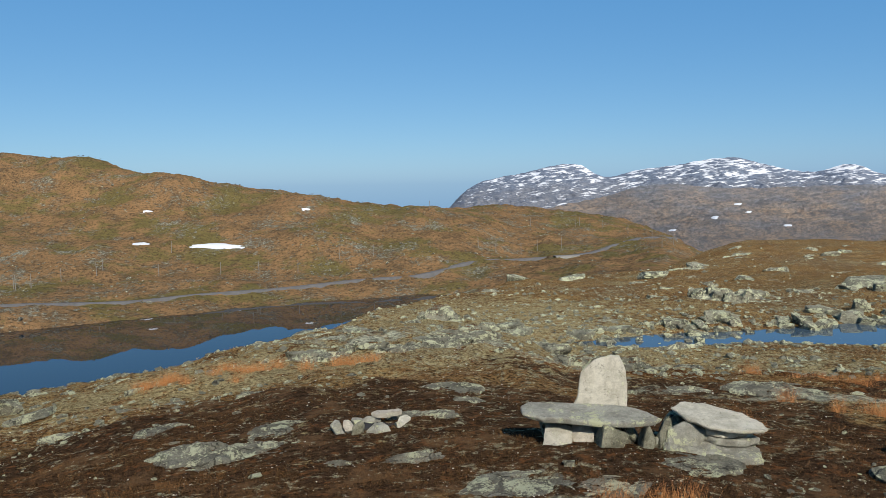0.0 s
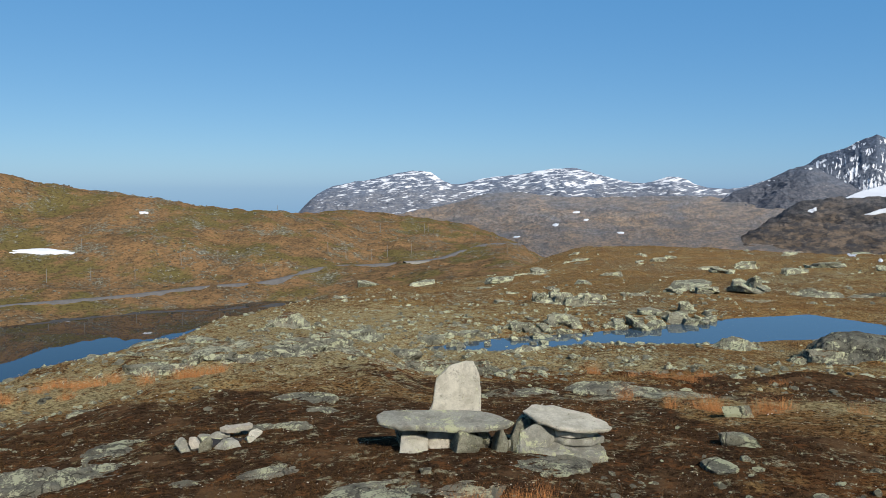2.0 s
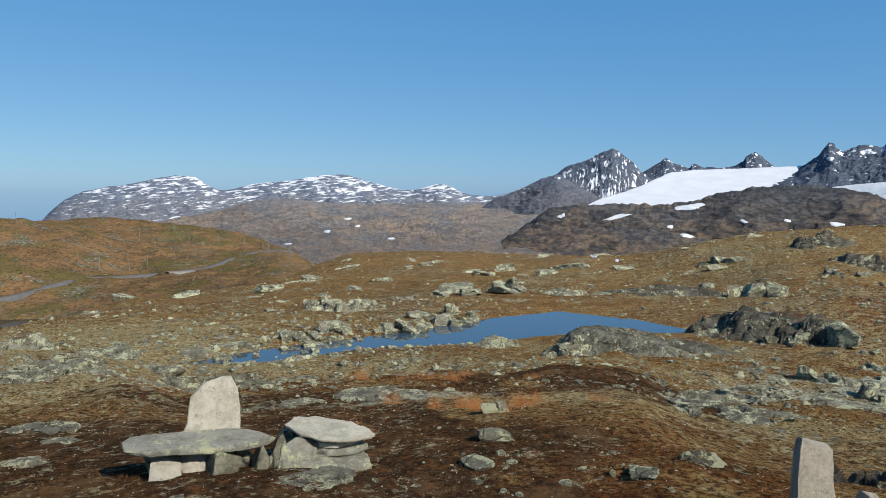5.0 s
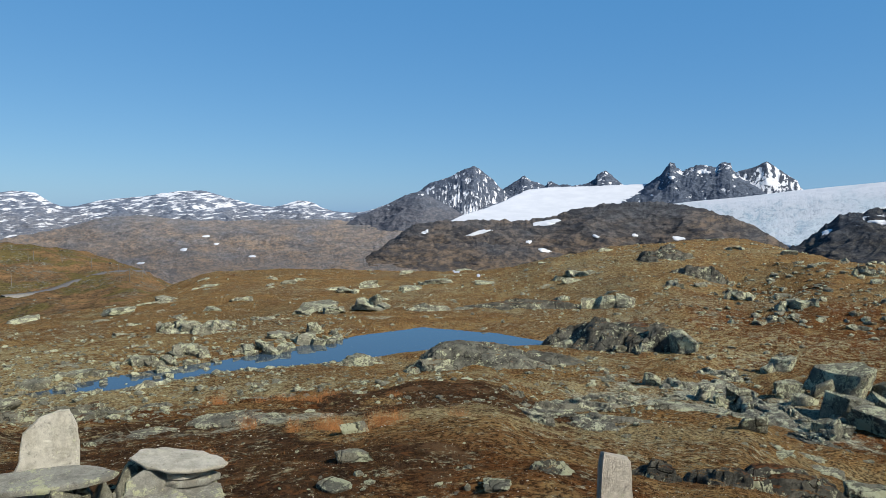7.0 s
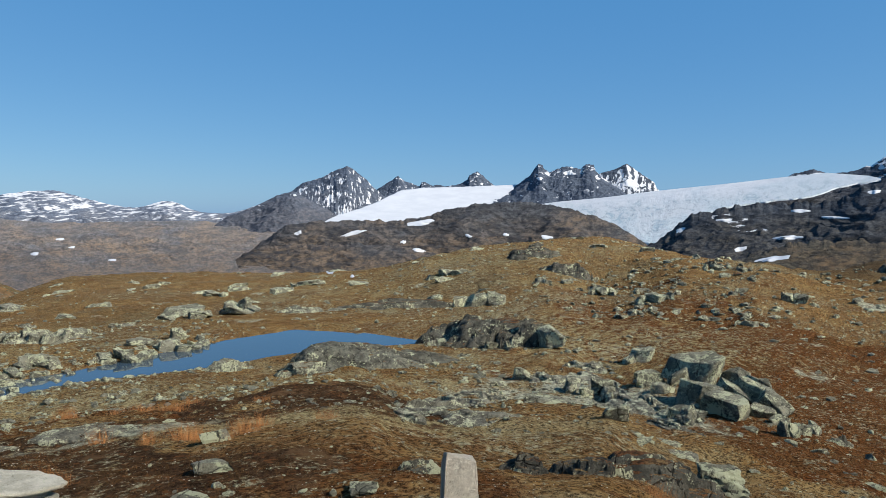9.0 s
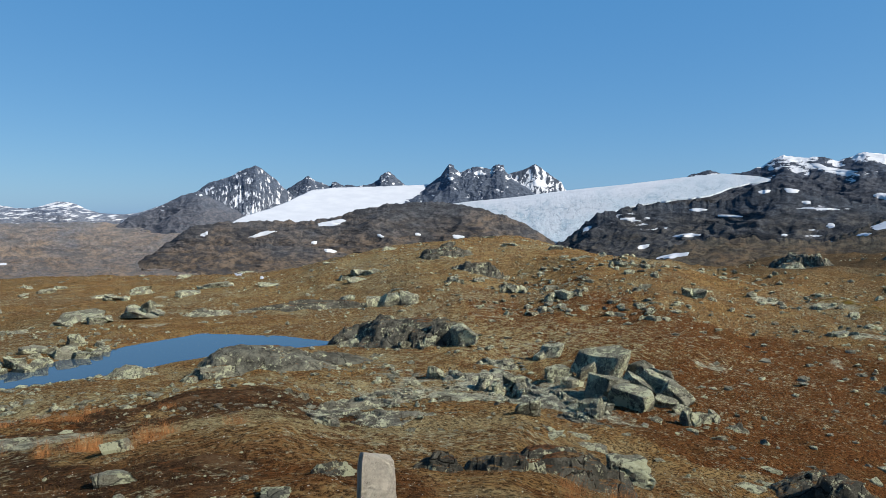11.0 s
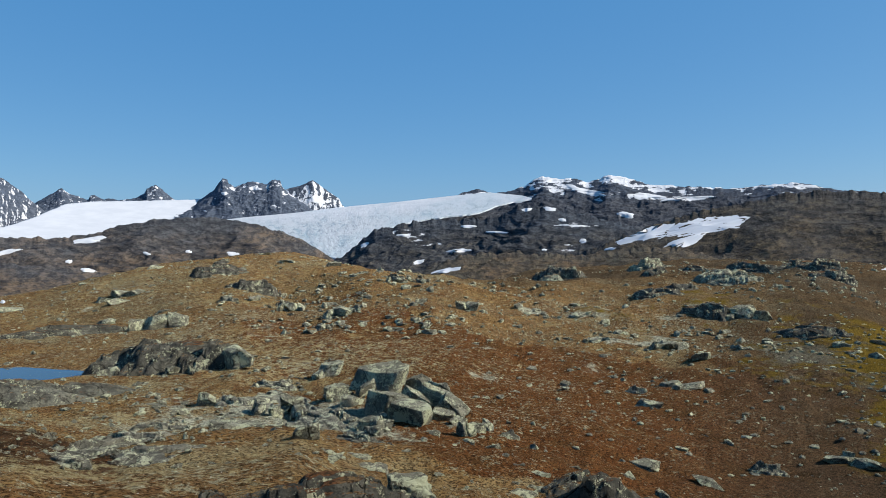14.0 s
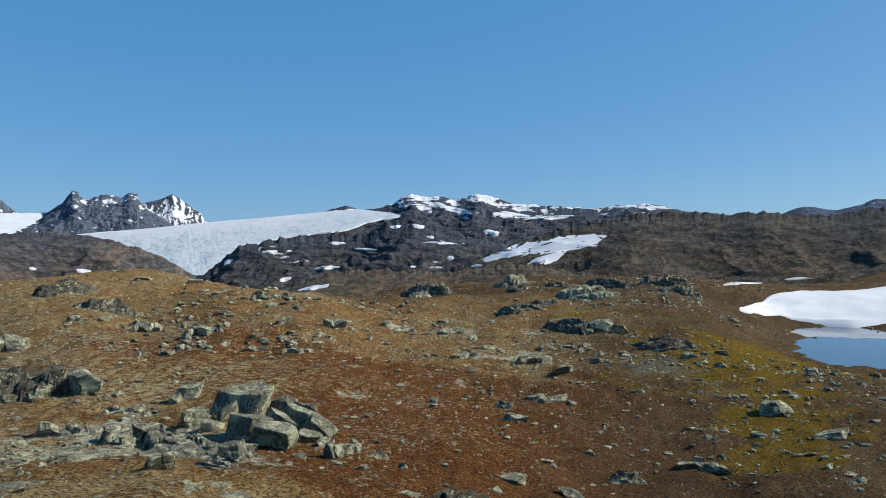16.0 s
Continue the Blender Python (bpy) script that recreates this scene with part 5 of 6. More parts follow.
# the long slanting sheet of bedrock beside it
for bearing, dist, size, turn, pick in ((62.9, 18.7, (1.5, 4.6, 0.20), 16, 1), (59.6, 22.9, (1.7, 4.8, 0.22), 16, 3), (56.6, 22.2, (1.9, 2.6, 0.26), 10, 2), (51.0, 19.0, (1.3, 0.9, 0.24), 0, 4), (55.0, 24.2, (2.0, 1.5, 0.24), 0, 0)):
    lay_block(bearing, dist, size, (0, 3), turn, 5, pick, SPUR)
spur_rng = random.Random(12)


def rubble(count, a0, a1, r0, r1, small, large, kinds, group):
    for k in range(count):
        w = spur_rng.uniform(small, large)
        lay_block(spur_rng.uniform(a0, a1), spur_rng.uniform(r0, r1), (w, w * spur_rng.uniform(0.6, 0.95), w * spur_rng.uniform(0.45, 0.9)), (spur_rng.uniform(-18, 18), spur_rng.uniform(-18, 18)), spur_rng.uniform(0, 360), spur_rng.choice(kinds), k, group)


rubble(16, 71.6, 73.9, 17.9, 20.4, 0.18, 0.5, (0, 0, 1), SPUR)
rubble(7, 57.2, 60.6, 20.4, 21.6, 0.35, 0.7, (1, 0), SPUR)
rubble(9, 63.6, 66.5, 16.2, 20.5, 0.2, 0.55, (1, 0), SPUR)
rubble(8, 63.5, 71.0, 23.6, 25.2, 0.2, 0.5, (0, 1), SPUR)
# the dark crag at the end of the tarn, the humps on its near shore, the ledge beyond
CRAG = "rocks round the tarn"
for row in (
    (52.1, 30.2, (5.0, 3.2, 1.12), (0, 0), 0, 4, 1),
    (54.2, 29.4, (2.6, 2.2, 0.95), (0, 4), -8, 4, 6),
    (55.9, 28.5, (1.10, 1.30, 0.76), (0, 4), 8, 0, 3),
    (50.1, 29.7, (1.30, 1.30, 0.72), (0, -6), 20, 0, 5),
    (51.6, 28.7, (0.50, 0.45, 0.35), (0, 6), 20, 0, 2),
    (41.5, 24.7, (4.3, 2.4, 0.86), (0, 0), 0, 6, 0),
    (46.6, 26.5, (2.6, 1.5, 0.34), (0, 3), -6, 6, 1),
    (38.1, 24.1, (1.9, 1.3, 0.30), (0, 0), 0, 3, 2),
    (32.3, 25.8, (1.6, 1.1, 0.30), (0, 0), 0, 3, 0),
    (50.6, 39.5, (1.5, 1.0, 0.78), (0, 6), 10, 0, 6),
    (51.9, 39.4, (1.2, 0.9, 0.66), (0, 12), -30, 1, 2),
    (49.4, 39.6, (1.3, 0.8, 0.62), (0, -4), 20, 1, 4),
    (45.0, 41.0, (6.0, 1.8, 0.66), (0, 0), 0, 4, 0),
    (25.4, 29.5, (0.82, 0.66, 0.40), (0, 10), 10, 0, 1),
    (26.6, 29.3, (0.74, 0.57, 0.37), (0, -14), 50, 1, 3),
    (25.9, 28.9, (0.74, 0.33, 0.35), (10, 16), -30, 1, 6),
    (24.4, 28.9, (0.57, 0.41, 0.24), (0, 8), 0, 1, 0),
    (28.3, 30.8, (0.82, 0.66, 0.48), (5, 8), 20, 0, 8),
    (29.3, 30.7, (0.90, 0.66, 0.35), (0, -8), -20, 1, 5),
    (30.2, 31.0, (0.74, 0.57, 0.30), (0, 4), 60, 0, 9),
    (28.8, 32.6, (0.74, 0.66, 0.50), (0, 6), 5, 0, 0),
    (47.9, 29.4, (0.60, 0.55, 0.33), (0, 0), 0, 2, 0),
):
    lay_block(*row, CRAG)
shore_rng = random.Random(31)
for k in range(64):
    bearing = shore_rng.uniform(9, 31)
    far_side = float(np.interp(bearing, [8, 10.8, 15, 19.8, 23.7, 29, 32.8], [24.6, 25.1, 26.4, 27.4, 28.5, 31, 33]))
    w = shore_rng.uniform(0.14, 0.5) * (1.4 if shore_rng.random() < 0.15 else 1.0)
    lay_block(bearing, far_side + shore_rng.uniform(-0.5, 1.1), (w, w * 0.75, w * shore_rng.uniform(0.3, 0.55)), (shore_rng.uniform(-15, 15), shore_rng.uniform(-15, 15)), shore_rng.uniform(0, 360), shore_rng.choice((0, 1, 1)), k, CRAG)
for k in range(30):
    bearing = shore_rng.uniform(9.5, 22)
    mid = float(np.interp(bearing, [8, 15, 22.5], [24.7, 25.3, 27.0]))
    w = shore_rng.uniform(0.15, 0.42)
    lay_block(bearing, mid + shore_rng.uniform(-0.7, 0.7), (w, w * 0.8, w * 0.75), (0, 0), shore_rng.uniform(0, 360), 0, k, CRAG)
# the ledge and the round boulder close by
for row in (
    (62.3, 9.1, (1.5, 0.85, 0.26), (0, 0), 8, 4, 5),
    (64.8, 9.8, (0.8, 0.6, 0.32), (0, 6), -5, 4, 6),
    (59.6, 7.9, (0.75, 0.5, 0.22), (0, 0), 0, 4, 7),
    (54.6, 7.7, (0.52, 0.40, 0.20), (0, 6), 0, 4, 5),
    (67.8, 10.6, (0.74, 0.58, 0.38), (0, 8), 0, 2, 2),
    (81.0, 12.9, (1.80, 1.55, 0.60), (0, 0), 0, 4, 6),
    (47.0, 6.75, (0.40, 0.32, 0.13), (0, 0), 10, 4, 3),
):
    lay_block(*row, "rocks near the cairn")


def strewn(count, seed, a0, a1, r0, r1, kinds, wide, tall, group):
    """Rocks of the heath in no order."""
    rng = random.Random(seed)
    for k in range(count):
        bearing, dist = rng.uniform(a0, a1), r0 * (r1 / r0) ** rng.random()
        x, y = polar(bearing, dist)
        if float(outline_distance(np.array(x), np.array(y), TARN_XY)) < 1.2:
            continue
        w = rng.uniform(*wide)
        lay_stone(rng.choice(kinds), x, y, w, w * rng.uniform(0.5, 0.95), w * rng.uniform(*tall), -bearing + rng.uniform(-40, 40), group)


strewn(16, 3, 73, 98, 56, 120, (4, 4, 3), (1.6, 6.0), (0.16, 0.3), "rocks on the far slope")
strewn(16, 4, 44, 74, 42, 72, (4, 0, 1, 0), (0.5, 1.4), (0.25, 0.45), "rocks on the hill")
strewn(52, 5, 2, 42, 36, 95, (1, 0, 1, 5, 0), (0.5, 2.4), (0.15, 0.3), "rocks on the plateau")
strewn(26, 6, -14, 24, 15.5, 26, (1, 5, 3), (0.5, 1.7), (0.12, 0.25), "rocks on the brow")
strewn(24, 7, 44, 66, 11, 26, (5, 5, 1), (0.4, 1.6), (0.08, 0.18), "rocks below the hill")
strewn(9, 8, -30, 14, 5.2, 11, (5,), (0.3, 0.8), (0.05, 0.1), "flat slabs in the peat")
strewn(26, 9, 70, 108, 13, 46, (0, 0, 5, 1), (0.25, 0.8), (0.3, 0.5), "rocks on the slope")


scattered_stones("stones", 24000, 11, 5.0, 95.0, -34, 113, 0.045, 0.36, heath_density, ROCK, "many small lichened stones scattered over the heath")
scattered_stones("scree", 2000, 13, 17.0, 70.0, 62, 113, 0.07, 0.34, scree_density, ROCK, "grey scree of broken stones on the slope")
scattered_stones("pebbles", 9000, 12, 3.6, 14.0, -33, 112, 0.012, 0.06, lambda x, y, r, az: 0.3 + 0.7 * (fractal(x * 0.8, y * 0.8, 3, 0.6, 5) > 0), PALE, "pale pebbles strewn on dark peat")
scattered_stones("hillside_stones", 4500, 14, 240.0, 520.0, -32, 22, 0.25, 1.8, lambda x, y, r, az: np.clip(2.0 * fractal(x * 0.03, y * 0.03, 5, 0.65, 61) + 0.2, 0, 1) * (land(x, y) > EYE - 39.0), DARK, "grey boulders dotted over the far hillside")


scattered_stones("far_stones", 3600, 15, 36.0, 130.0, 56, 113, 0.10, 0.7, lambda x, y, r, az: np.clip(0.1 + 2.2 * fractal(x * 0.09, y * 0.09, 4, 0.65, 77), 0, 1), CROP, "dark lichened boulders strewn over the far slope")


# grass
def grass_tufts(name, count, seed, r0, r1, a0, a1, blades, tall, spread, density, material, label, droop=(0.3, 1.1)):
    rng = np.random.default_rng(seed)
    m = count * 8
    r = np.exp(rng.uniform(math.log(r0), math.log(r1), m))
    a = np.radians(rng.uniform(a0, a1, m))
    x, y = r * np.sin(a), r * np.cos(a)
    keep = np.nonzero(rng.uniform(0, 1, m) < density(x, y, r, np.degrees(a)))[0][:count]
    x, y, r = x[keep], y[keep], r[keep]
    n = len(keep)
    z = land(x, y)
    grow = rng.uniform(0.6, 1.25, n) * tall
    wide = np.clip(r / 15.0, 0.6, 3.0)
    bx = x[:, None] + rng.normal(0, 1, (n, blades)) * spread * wide[:, None] ** 0.5
    by = y[:, None] + rng.normal(0, 1, (n, blades)) * spread * wide[:, None] ** 0.5
    bz = np.repeat(z[:, None], blades, 1)
    t = rng.uniform(0, 2 * math.pi, (n, blades))
    w = 0.0022 * wide[:, None] * rng.uniform(0.6, 1.4, (n, blades))
    hgt = grow[:, None] * rng.uniform(0.5, 1.0, (n, blades))
    lean = hgt * rng.uniform(*droop, (n, blades))
    t2 = rng.uniform(0, 2 * math.pi, (n, blades))
    dx, dy = np.cos(t) * w, np.sin(t) * w
    p0 = np.stack([bx - dx, by - dy, bz - 0.02], -1)
    p1 = np.stack([bx + dx, by + dy, bz - 0.02], -1)
    p2 = np.stack([bx + np.cos(t2) * lean, by + np.sin(t2) * lean, bz + hgt * 0.75], -1)
    verts = np.stack([p0, p1, p2], 2).reshape(-1, 3)
    faces = np.arange(len(verts)).reshape(-1, 3)
    return tagged(mesh_object(name, verts, faces, material, False), label, "grass", kind="stuff")


STRAW = blade_material("straw_blades", (0.34, 0.24, 0.12), (0.18, 0.10, 0.045))
RUST = blade_material("rust_blades", (0.30, 0.16, 0.065), (0.15, 0.065, 0.03))
TUSSOCK = blade_material("tussock_blades", (0.42, 0.20, 0.075), (0.26, 0.105, 0.036))
HEATHER = blade_material("heather_sprigs", (0.17, 0.085, 0.03), (0.05, 0.03, 0.014))


def straw_density(x, y, r, az):
    z = ground_zones(x, y)
    return np.clip(1 - z[..., 0] * 1.3, 0.03, 1) * np.clip(1 - z[..., 2] * 1.2, 0.1, 1) * np.clip(1 - 0.6 * z[..., 1], 0, 1) * (0.35 + 0.65 * (fractal(x * 0.5, y * 0.5, 3, 0.6, 8) > -0.05)) * off_water(x, y)


def rust_density(x, y, r, az):
    z = ground_zones(x, y)
    return np.clip(0.15 + z[..., 1] - 0.5 * z[..., 0], 0.05, 1) * np.clip(1 - z[..., 2], 0.05, 1) * (fractal(x * 0.6, y * 0.6, 3, 0.6, 18) > 0.0) * off_water(x, y) * np.clip((r - 4.5) / 8, 0.05, 1)


def heather_density(x, y, r, az):
    z = ground_zones(x, y)
    return np.clip(z[..., 0], 0, 1) * np.clip(1 - z[..., 2], 0.05, 1) * (0.3 + 0.7 * (fractal(x * 0.9, y * 0.9, 3, 0.6, 28) > 0.0))


def clump_density(x, y, r, az):
    """The taller orange tussocks."""
    big = spot(x, y, -8.3, 13.2, 0.6, 0.4) + spot(x, y, -15.4, 13.4, 0.65, 0.4) + spot(x, y, -13.8, 13.0, 0.4, 0.3) + spot(x, y, -20.6, 13.2, 0.4, 0.3) + 0.7 * spot(x, y, 20.5, 7.6, 0.35, 0.2) + 0.5 * spot(x, y, 30, 9.4, 0.9, 0.5) + 0.5 * spot(x, y, 16, 5.0, 0.25, 0.12) + 0.4 * spot(x, y, 76, 7, 1.0, 0.6) + 0.5 * spot(x, y, 27, 15, 1.2, 0.5)
    return np.clip(big, 0, 1)


grass_tufts("straw_grass", 34000, 3, 6.0, 75.0, -34, 113, 6, 0.04, 0.06, straw_density, STRAW, "short dry straw-coloured grass over the heath")
grass_tufts("rust_grass", 15000, 4, 4.5, 55.0, -34, 113, 6, 0.038, 0.06, rust_density, RUST, "short rusty autumn grass")
grass_tufts("heather", 20000, 6, 3.5, 22.0, -34, 113, 7, 0.05, 0.06, heather_density, HEATHER, "low dark heather sprigs on peat")
grass_tufts("tussocks", 800, 7, 4.0, 17.0, -34, 113, 120, 0.30, 0.085, clump_density, TUSSOCK, "orange grass tussocks", (0.05, 0.6))


# worked stones
def slab_mesh(name, outline, thick, seed, material, rough=0.012, rings=6):
    """A flat stone from a rounded outline in its own plane, lying on z = 0, with chipped edges."""
    ring = np.array(outline, float)
    # more corners along each side
    fine = []
    for p, q in zip(ring, np.roll(ring, -1, axis=0)):
        for k in range(5):
            fine.append(p + (q - p) * k / 5)
    ring = np.array(fine)
    c = ring.mean(0)
    rng = np.random.default_rng(seed)
    ring = ring + rng.normal(0, rough * 0.16, ring.shape)
    bite = 1.0 + 2.2 * rough * fractal(ring[:, 0] * 11 + seed, ring[:, 1] * 11, 4, 0.6, seed)[:, None] * 1.6
    ring = c + (ring - c) * bite
    n = len(ring)
    profile = [(0.0, 0.04), (0.5, 0.0), (0.90, 0.0), (0.965, 0.10), (0.985, 0.35), (1.0, 0.62), (0.99, 0.90), (0.965, 1.0), (0.9, 1.02)] + [(k / rings, 1.0) for k in range(rings - 1, 0, -1)] + [(0.0, 1.0)]
    verts, faces = [], []
    for s, z in profile:
        chip = 0.03 if 0.8 < s < 0.995 else 0.0
        p = c + (ring - c) * (max(s, 0.001) + chip * fractal(ring[:, 0] * 14 + z * 9, ring[:, 1] * 14 + seed, 3, 0.6, seed)[:, None])
        zz = z * thick + rough * fractal(p[:, 0] * 9 + seed, p[:, 1] * 9, 4, 0.6, seed) * 1.5
        verts.append(np.c_[p, zz])
    verts = np.concatenate(verts)
    f = grid_faces(len(profile), n, True)
    me = bpy.data.meshes.new(name)
    me.from_pydata(verts.tolist(), [], f.tolist())
    bm = bmesh.new()
    bm.from_mesh(me)
    bmesh.ops.remove_doubles(bm, verts=bm.verts, dist=0.0015)
    bmesh.ops.recalc_face_normals(bm, faces=bm.faces)
    bm.to_mesh(me)
    bm.free()
    me.materials.append(material)
    return crisp(me, 26)


def tapered_stone(name, foot, head, tops, seed, material, steps=14):
    """A standing stone between a lower and an upper four-cornered outline, its corners at their own heights."""
    rows = []
    for k in range(steps + 1):
        t = k / steps
        ring = []
        for c in range(4):
            d = (c + 1) % 4
            for m in range(6):
                w = m / 6
                p = [(1 - t) * ((1 - w) * foot[c][i] + w * foot[d][i]) + t * ((1 - w) * head[c][i] + w * head[d][i]) for i in (0, 1)]
                z = t * ((1 - w) * tops[c] + w * tops[d])
                q = Vector((p[0] * 40 + seed, p[1] * 40, z * 40))
                ring.append(Vector((*p, z)) + Vector(noise.noise_vector(q)) * 0.0022 + Vector(noise.noise_vector(q * 0.35)) * 0.004)
        rows.append(ring)
    centre = sum(rows[-1], Vector()) / 24
    rows.append([centre + (p - centre) * 0.02 + Vector((0, 0, 0.003)) for p in rows[-1]])
    me = bpy.data.meshes.new(name)
    me.from_pydata([p[:] for r in rows for p in r], [], grid_faces(len(rows), 24, True).tolist())
    bm = bmesh.new()
    bm.from_mesh(me)
    bmesh.ops.recalc_face_normals(bm, faces=bm.faces)
    bm.to_mesh(me)
    bm.free()
    me.materials.append(material)
    return crisp(me, 35)


def thing(name, at, label, category, group=""):
    ob = new(name)
    ob.matrix_world = at
    return tagged(ob, label, category, group)


def part_of(parent, name, me, m, label=""):
    ob = new(name, me)
    ob.parent = parent
    ob.matrix_basis = m
    return tagged(ob, label)


WARM = rock_material("warm_granite", (0.50, 0.445, 0.35), (0.72, 0.65, 0.53), (0.56, 0.54, 0.38), 0.02, 3.0, pepper=0.2)
OLIVE = rock_material("mossy_stone", (0.20, 0.19, 0.13), (0.38, 0.36, 0.26), (0.42, 0.42, 0.24), 0.04, 2.5)
GREYSTONE = rock_material("grey_slab", (0.30, 0.285, 0.23), (0.52, 0.50, 0.41), (0.54, 0.54, 0.34), 0.06, 2.0, pepper=0.25)


def upright_at(bearing, dist, drop=0.0):
    x, y = polar(bearing, dist)
    return pose(x, y, float(land(x, y, True)) - drop, 0, 0, -bearing)


def stone_seat():
    seat = thing("stone_bench", upright_at(14.65, 6.36, 0.06), "rough stone bench with slab seat, upright back slab and side table", "bench")
    top = slab_mesh("seat_slab", [(-0.58, 0.02), (-0.54, -0.10), (-0.36, -0.18), (0.10, -0.19), (0.38, -0.17), (0.55, -0.10), (0.60, -0.06), (0.40, 0.15), (0.05, 0.18), (-0.30, 0.17), (-0.53, 0.14)], 0.052, 3, GREYSTONE)
    part_of(seat, "seat_slab", top, pose(-0.43, 0.0, 0.262, 6, 0.3, 0), "long flat grey slab with chipped edges")
    back = slab_mesh("back_slab", [(-0.27, 0.0), (-0.24, 0.25), (-0.19, 0.37), (-0.16, 0.58), (-0.05, 0.69), (0.10, 0.735), (0.165, 0.73), (0.225, 0.62), (0.24, 0.45), (0.235, 0.2), (0.22, 0.0)], 0.11, 5, PALE, 0.008)
    part_of(seat, "back_slab", back, pose(-0.35, 0.33, -0.02, 80, 0, 2), "pale upright granite slab")
    blocks = [("pale", -0.69, -0.12, 0.31, 0.20, 23, PALE), ("warm", -0.46, -0.08, 0.19, 0.21, 12, WARM), ("mossy", -0.25, -0.11, 0.30, 0.24, 13, OLIVE), ("grey", 0.02, -0.08, 0.21, 0.23, 14, OLIVE), ("grey", 0.155, -0.02, 0.19, 0.26, 15, OLIVE), ("pale", 0.10, -0.18, 0.11, 0.08, 16, WARM), ("grey", -0.70, 0.12, 0.30, 0.26, 17, ROCK), ("grey", -0.15, 0.13, 0.30, 0.26, 18, ROCK)]
    for tone_name, x, y, wide, tall, seed, mat in blocks:
        me = angular_stone("support_stone", seed, mat, 15, 0.014)
        part_of(seat, "support_stone", me, pose(x, y, 0.0, (seed * 37) % 44 - 22, (seed * 53) % 44 - 22, seed * 31) @ Matrix.Diagonal((wide, wide * 0.85, tall * 1.08, 1)), tone_name + " block under the slab")
    table = slab_mesh("table_slab", [(-0.36, 0.03), (-0.30, 0.15), (-0.10, 0.22), (0.12, 0.18), (0.30, 0.08), (0.38, -0.06), (0.35, -0.12), (0.17, -0.21), (-0.05, -0.22), (-0.23, -0.14)], 0.036, 7, PALE)
    part_of(seat, "table_slab", table, pose(0.60, 0.02, 0.295, 6, 6.0, -5), "pale table slab with a greenish lichen patch")
    low = slab_mesh("base_slab", [(-0.42, 0.02), (-0.30, 0.14), (0.1, 0.18), (0.38, 0.14), (0.40, -0.08), (0.28, -0.17), (-0.05, -0.15), (-0.3, -0.08)], 0.10, 8, GREYSTONE, 0.016)
    part_of(seat, "base_slab", low, pose(0.52, -0.12, 0.03, 2, 5, -3), "weathered grey base slab")
    mid = slab_mesh("middle_slab", [(-0.20, 0.0), (-0.1, 0.14), (0.18, 0.12), (0.24, -0.03), (0.1, -0.12), (-0.12, -0.10)], 0.06, 9, GREYSTONE)
    part_of(seat, "middle_slab", mid, pose(0.68, -0.02, 0.13, 0, 2, 10))
    mid2 = slab_mesh("middle_slab", [(-0.20, 0.0), (-0.1, 0.14), (0.18, 0.12), (0.22, -0.03), (0.1, -0.12), (-0.12, -0.10)], 0.045, 10, PALE)
    part_of(seat, "middle_slab", mid2, pose(0.68, 0.0, 0.19, 0, 3, 30))
    for x, y, z, wide, tall, seed, mat in ((0.38, -0.07, 0.08, 0.34, 0.22, 31, GREYSTONE), (0.82, 0.06, 0.0, 0.2, 0.24, 32, ROCK), (0.62, 0.14, 0.0, 0.42, 0.30, 33, ROCK), (0.26, 0.14, 0.0, 0.25, 0.30, 34, ROCK), (0.70, 0.03, 0.22, 0.24, 0.10, 35, GREYSTONE), (0.20, 0.02, 0.0, 0.2, 0.14, 36, OLIVE)):
        me = angular_stone("packing_stone", seed, mat, 15, 0.014)
        part_of(seat, "packing_stone", me, pose(x, y, z, (seed * 29) % 16 - 8, (seed * 41) % 20 - 10, seed * 17) @ Matrix.Diagonal((wide, wide * 0.8, tall, 1)))


stone_seat()


def fire_ring():
    ring = thing("fire_ring", upright_at(-5.8, 7.15), "small ring of pale stones round a charred hearth", "fireplace")
    for x, y, wide, tall, seed, mat, turn in ((-0.31, -0.02, 0.15, 0.11, 51, GREYSTONE, 20), (-0.19, -0.06, 0.17, 0.12, 52, WARM, 60), (-0.10, -0.13, 0.17, 0.12, 53, OLIVE, 5), (0.10, -0.11, 0.25, 0.10, 54, GREYSTONE, 10), (0.28, -0.02, 0.17, 0.08, 55, PALE, 30), (0.33, 0.06, 0.18, 0.085, 56, PALE, 80), (-0.12, 0.10, 0.16, 0.10, 57, GREYSTONE, 45), (0.0, 0.14, 0.18, 0.10, 58, GREYSTONE, 15)):
        me = angular_stone("hearth_stone", seed, mat, 8, 0.012)
        part_of(ring, "hearth_stone", me, pose(x, y, -0.01, (seed * 37) % 40 - 20, (seed * 53) % 40 - 20, turn) @ Matrix.Diagonal((wide, wide * 0.75, tall, 1)))
    cap = slab_mesh("flat_stone", [(-0.15, 0), (-0.08, 0.05), (0.12, 0.05), (0.15, 0.0), (0.1, -0.05), (-0.1, -0.05)], 0.045, 59, WARM)
    part_of(ring, "flat_stone", cap, pose(0.17, 0.12, 0.08, 0, 0, 4), "flat reddish stone")
    ash = slab_mesh("ash_bed", [(-0.2, 0), (-0.1, 0.1), (0.12, 0.1), (0.22, 0.0), (0.1, -0.08), (-0.1, -0.08)], 0.02, 60, plain_material("char", (0.02, 0.018, 0.017)))
    part_of(ring, "ash_bed", ash, pose(0.02, 0.02, 0.005), "black charred ash")


fire_ring()


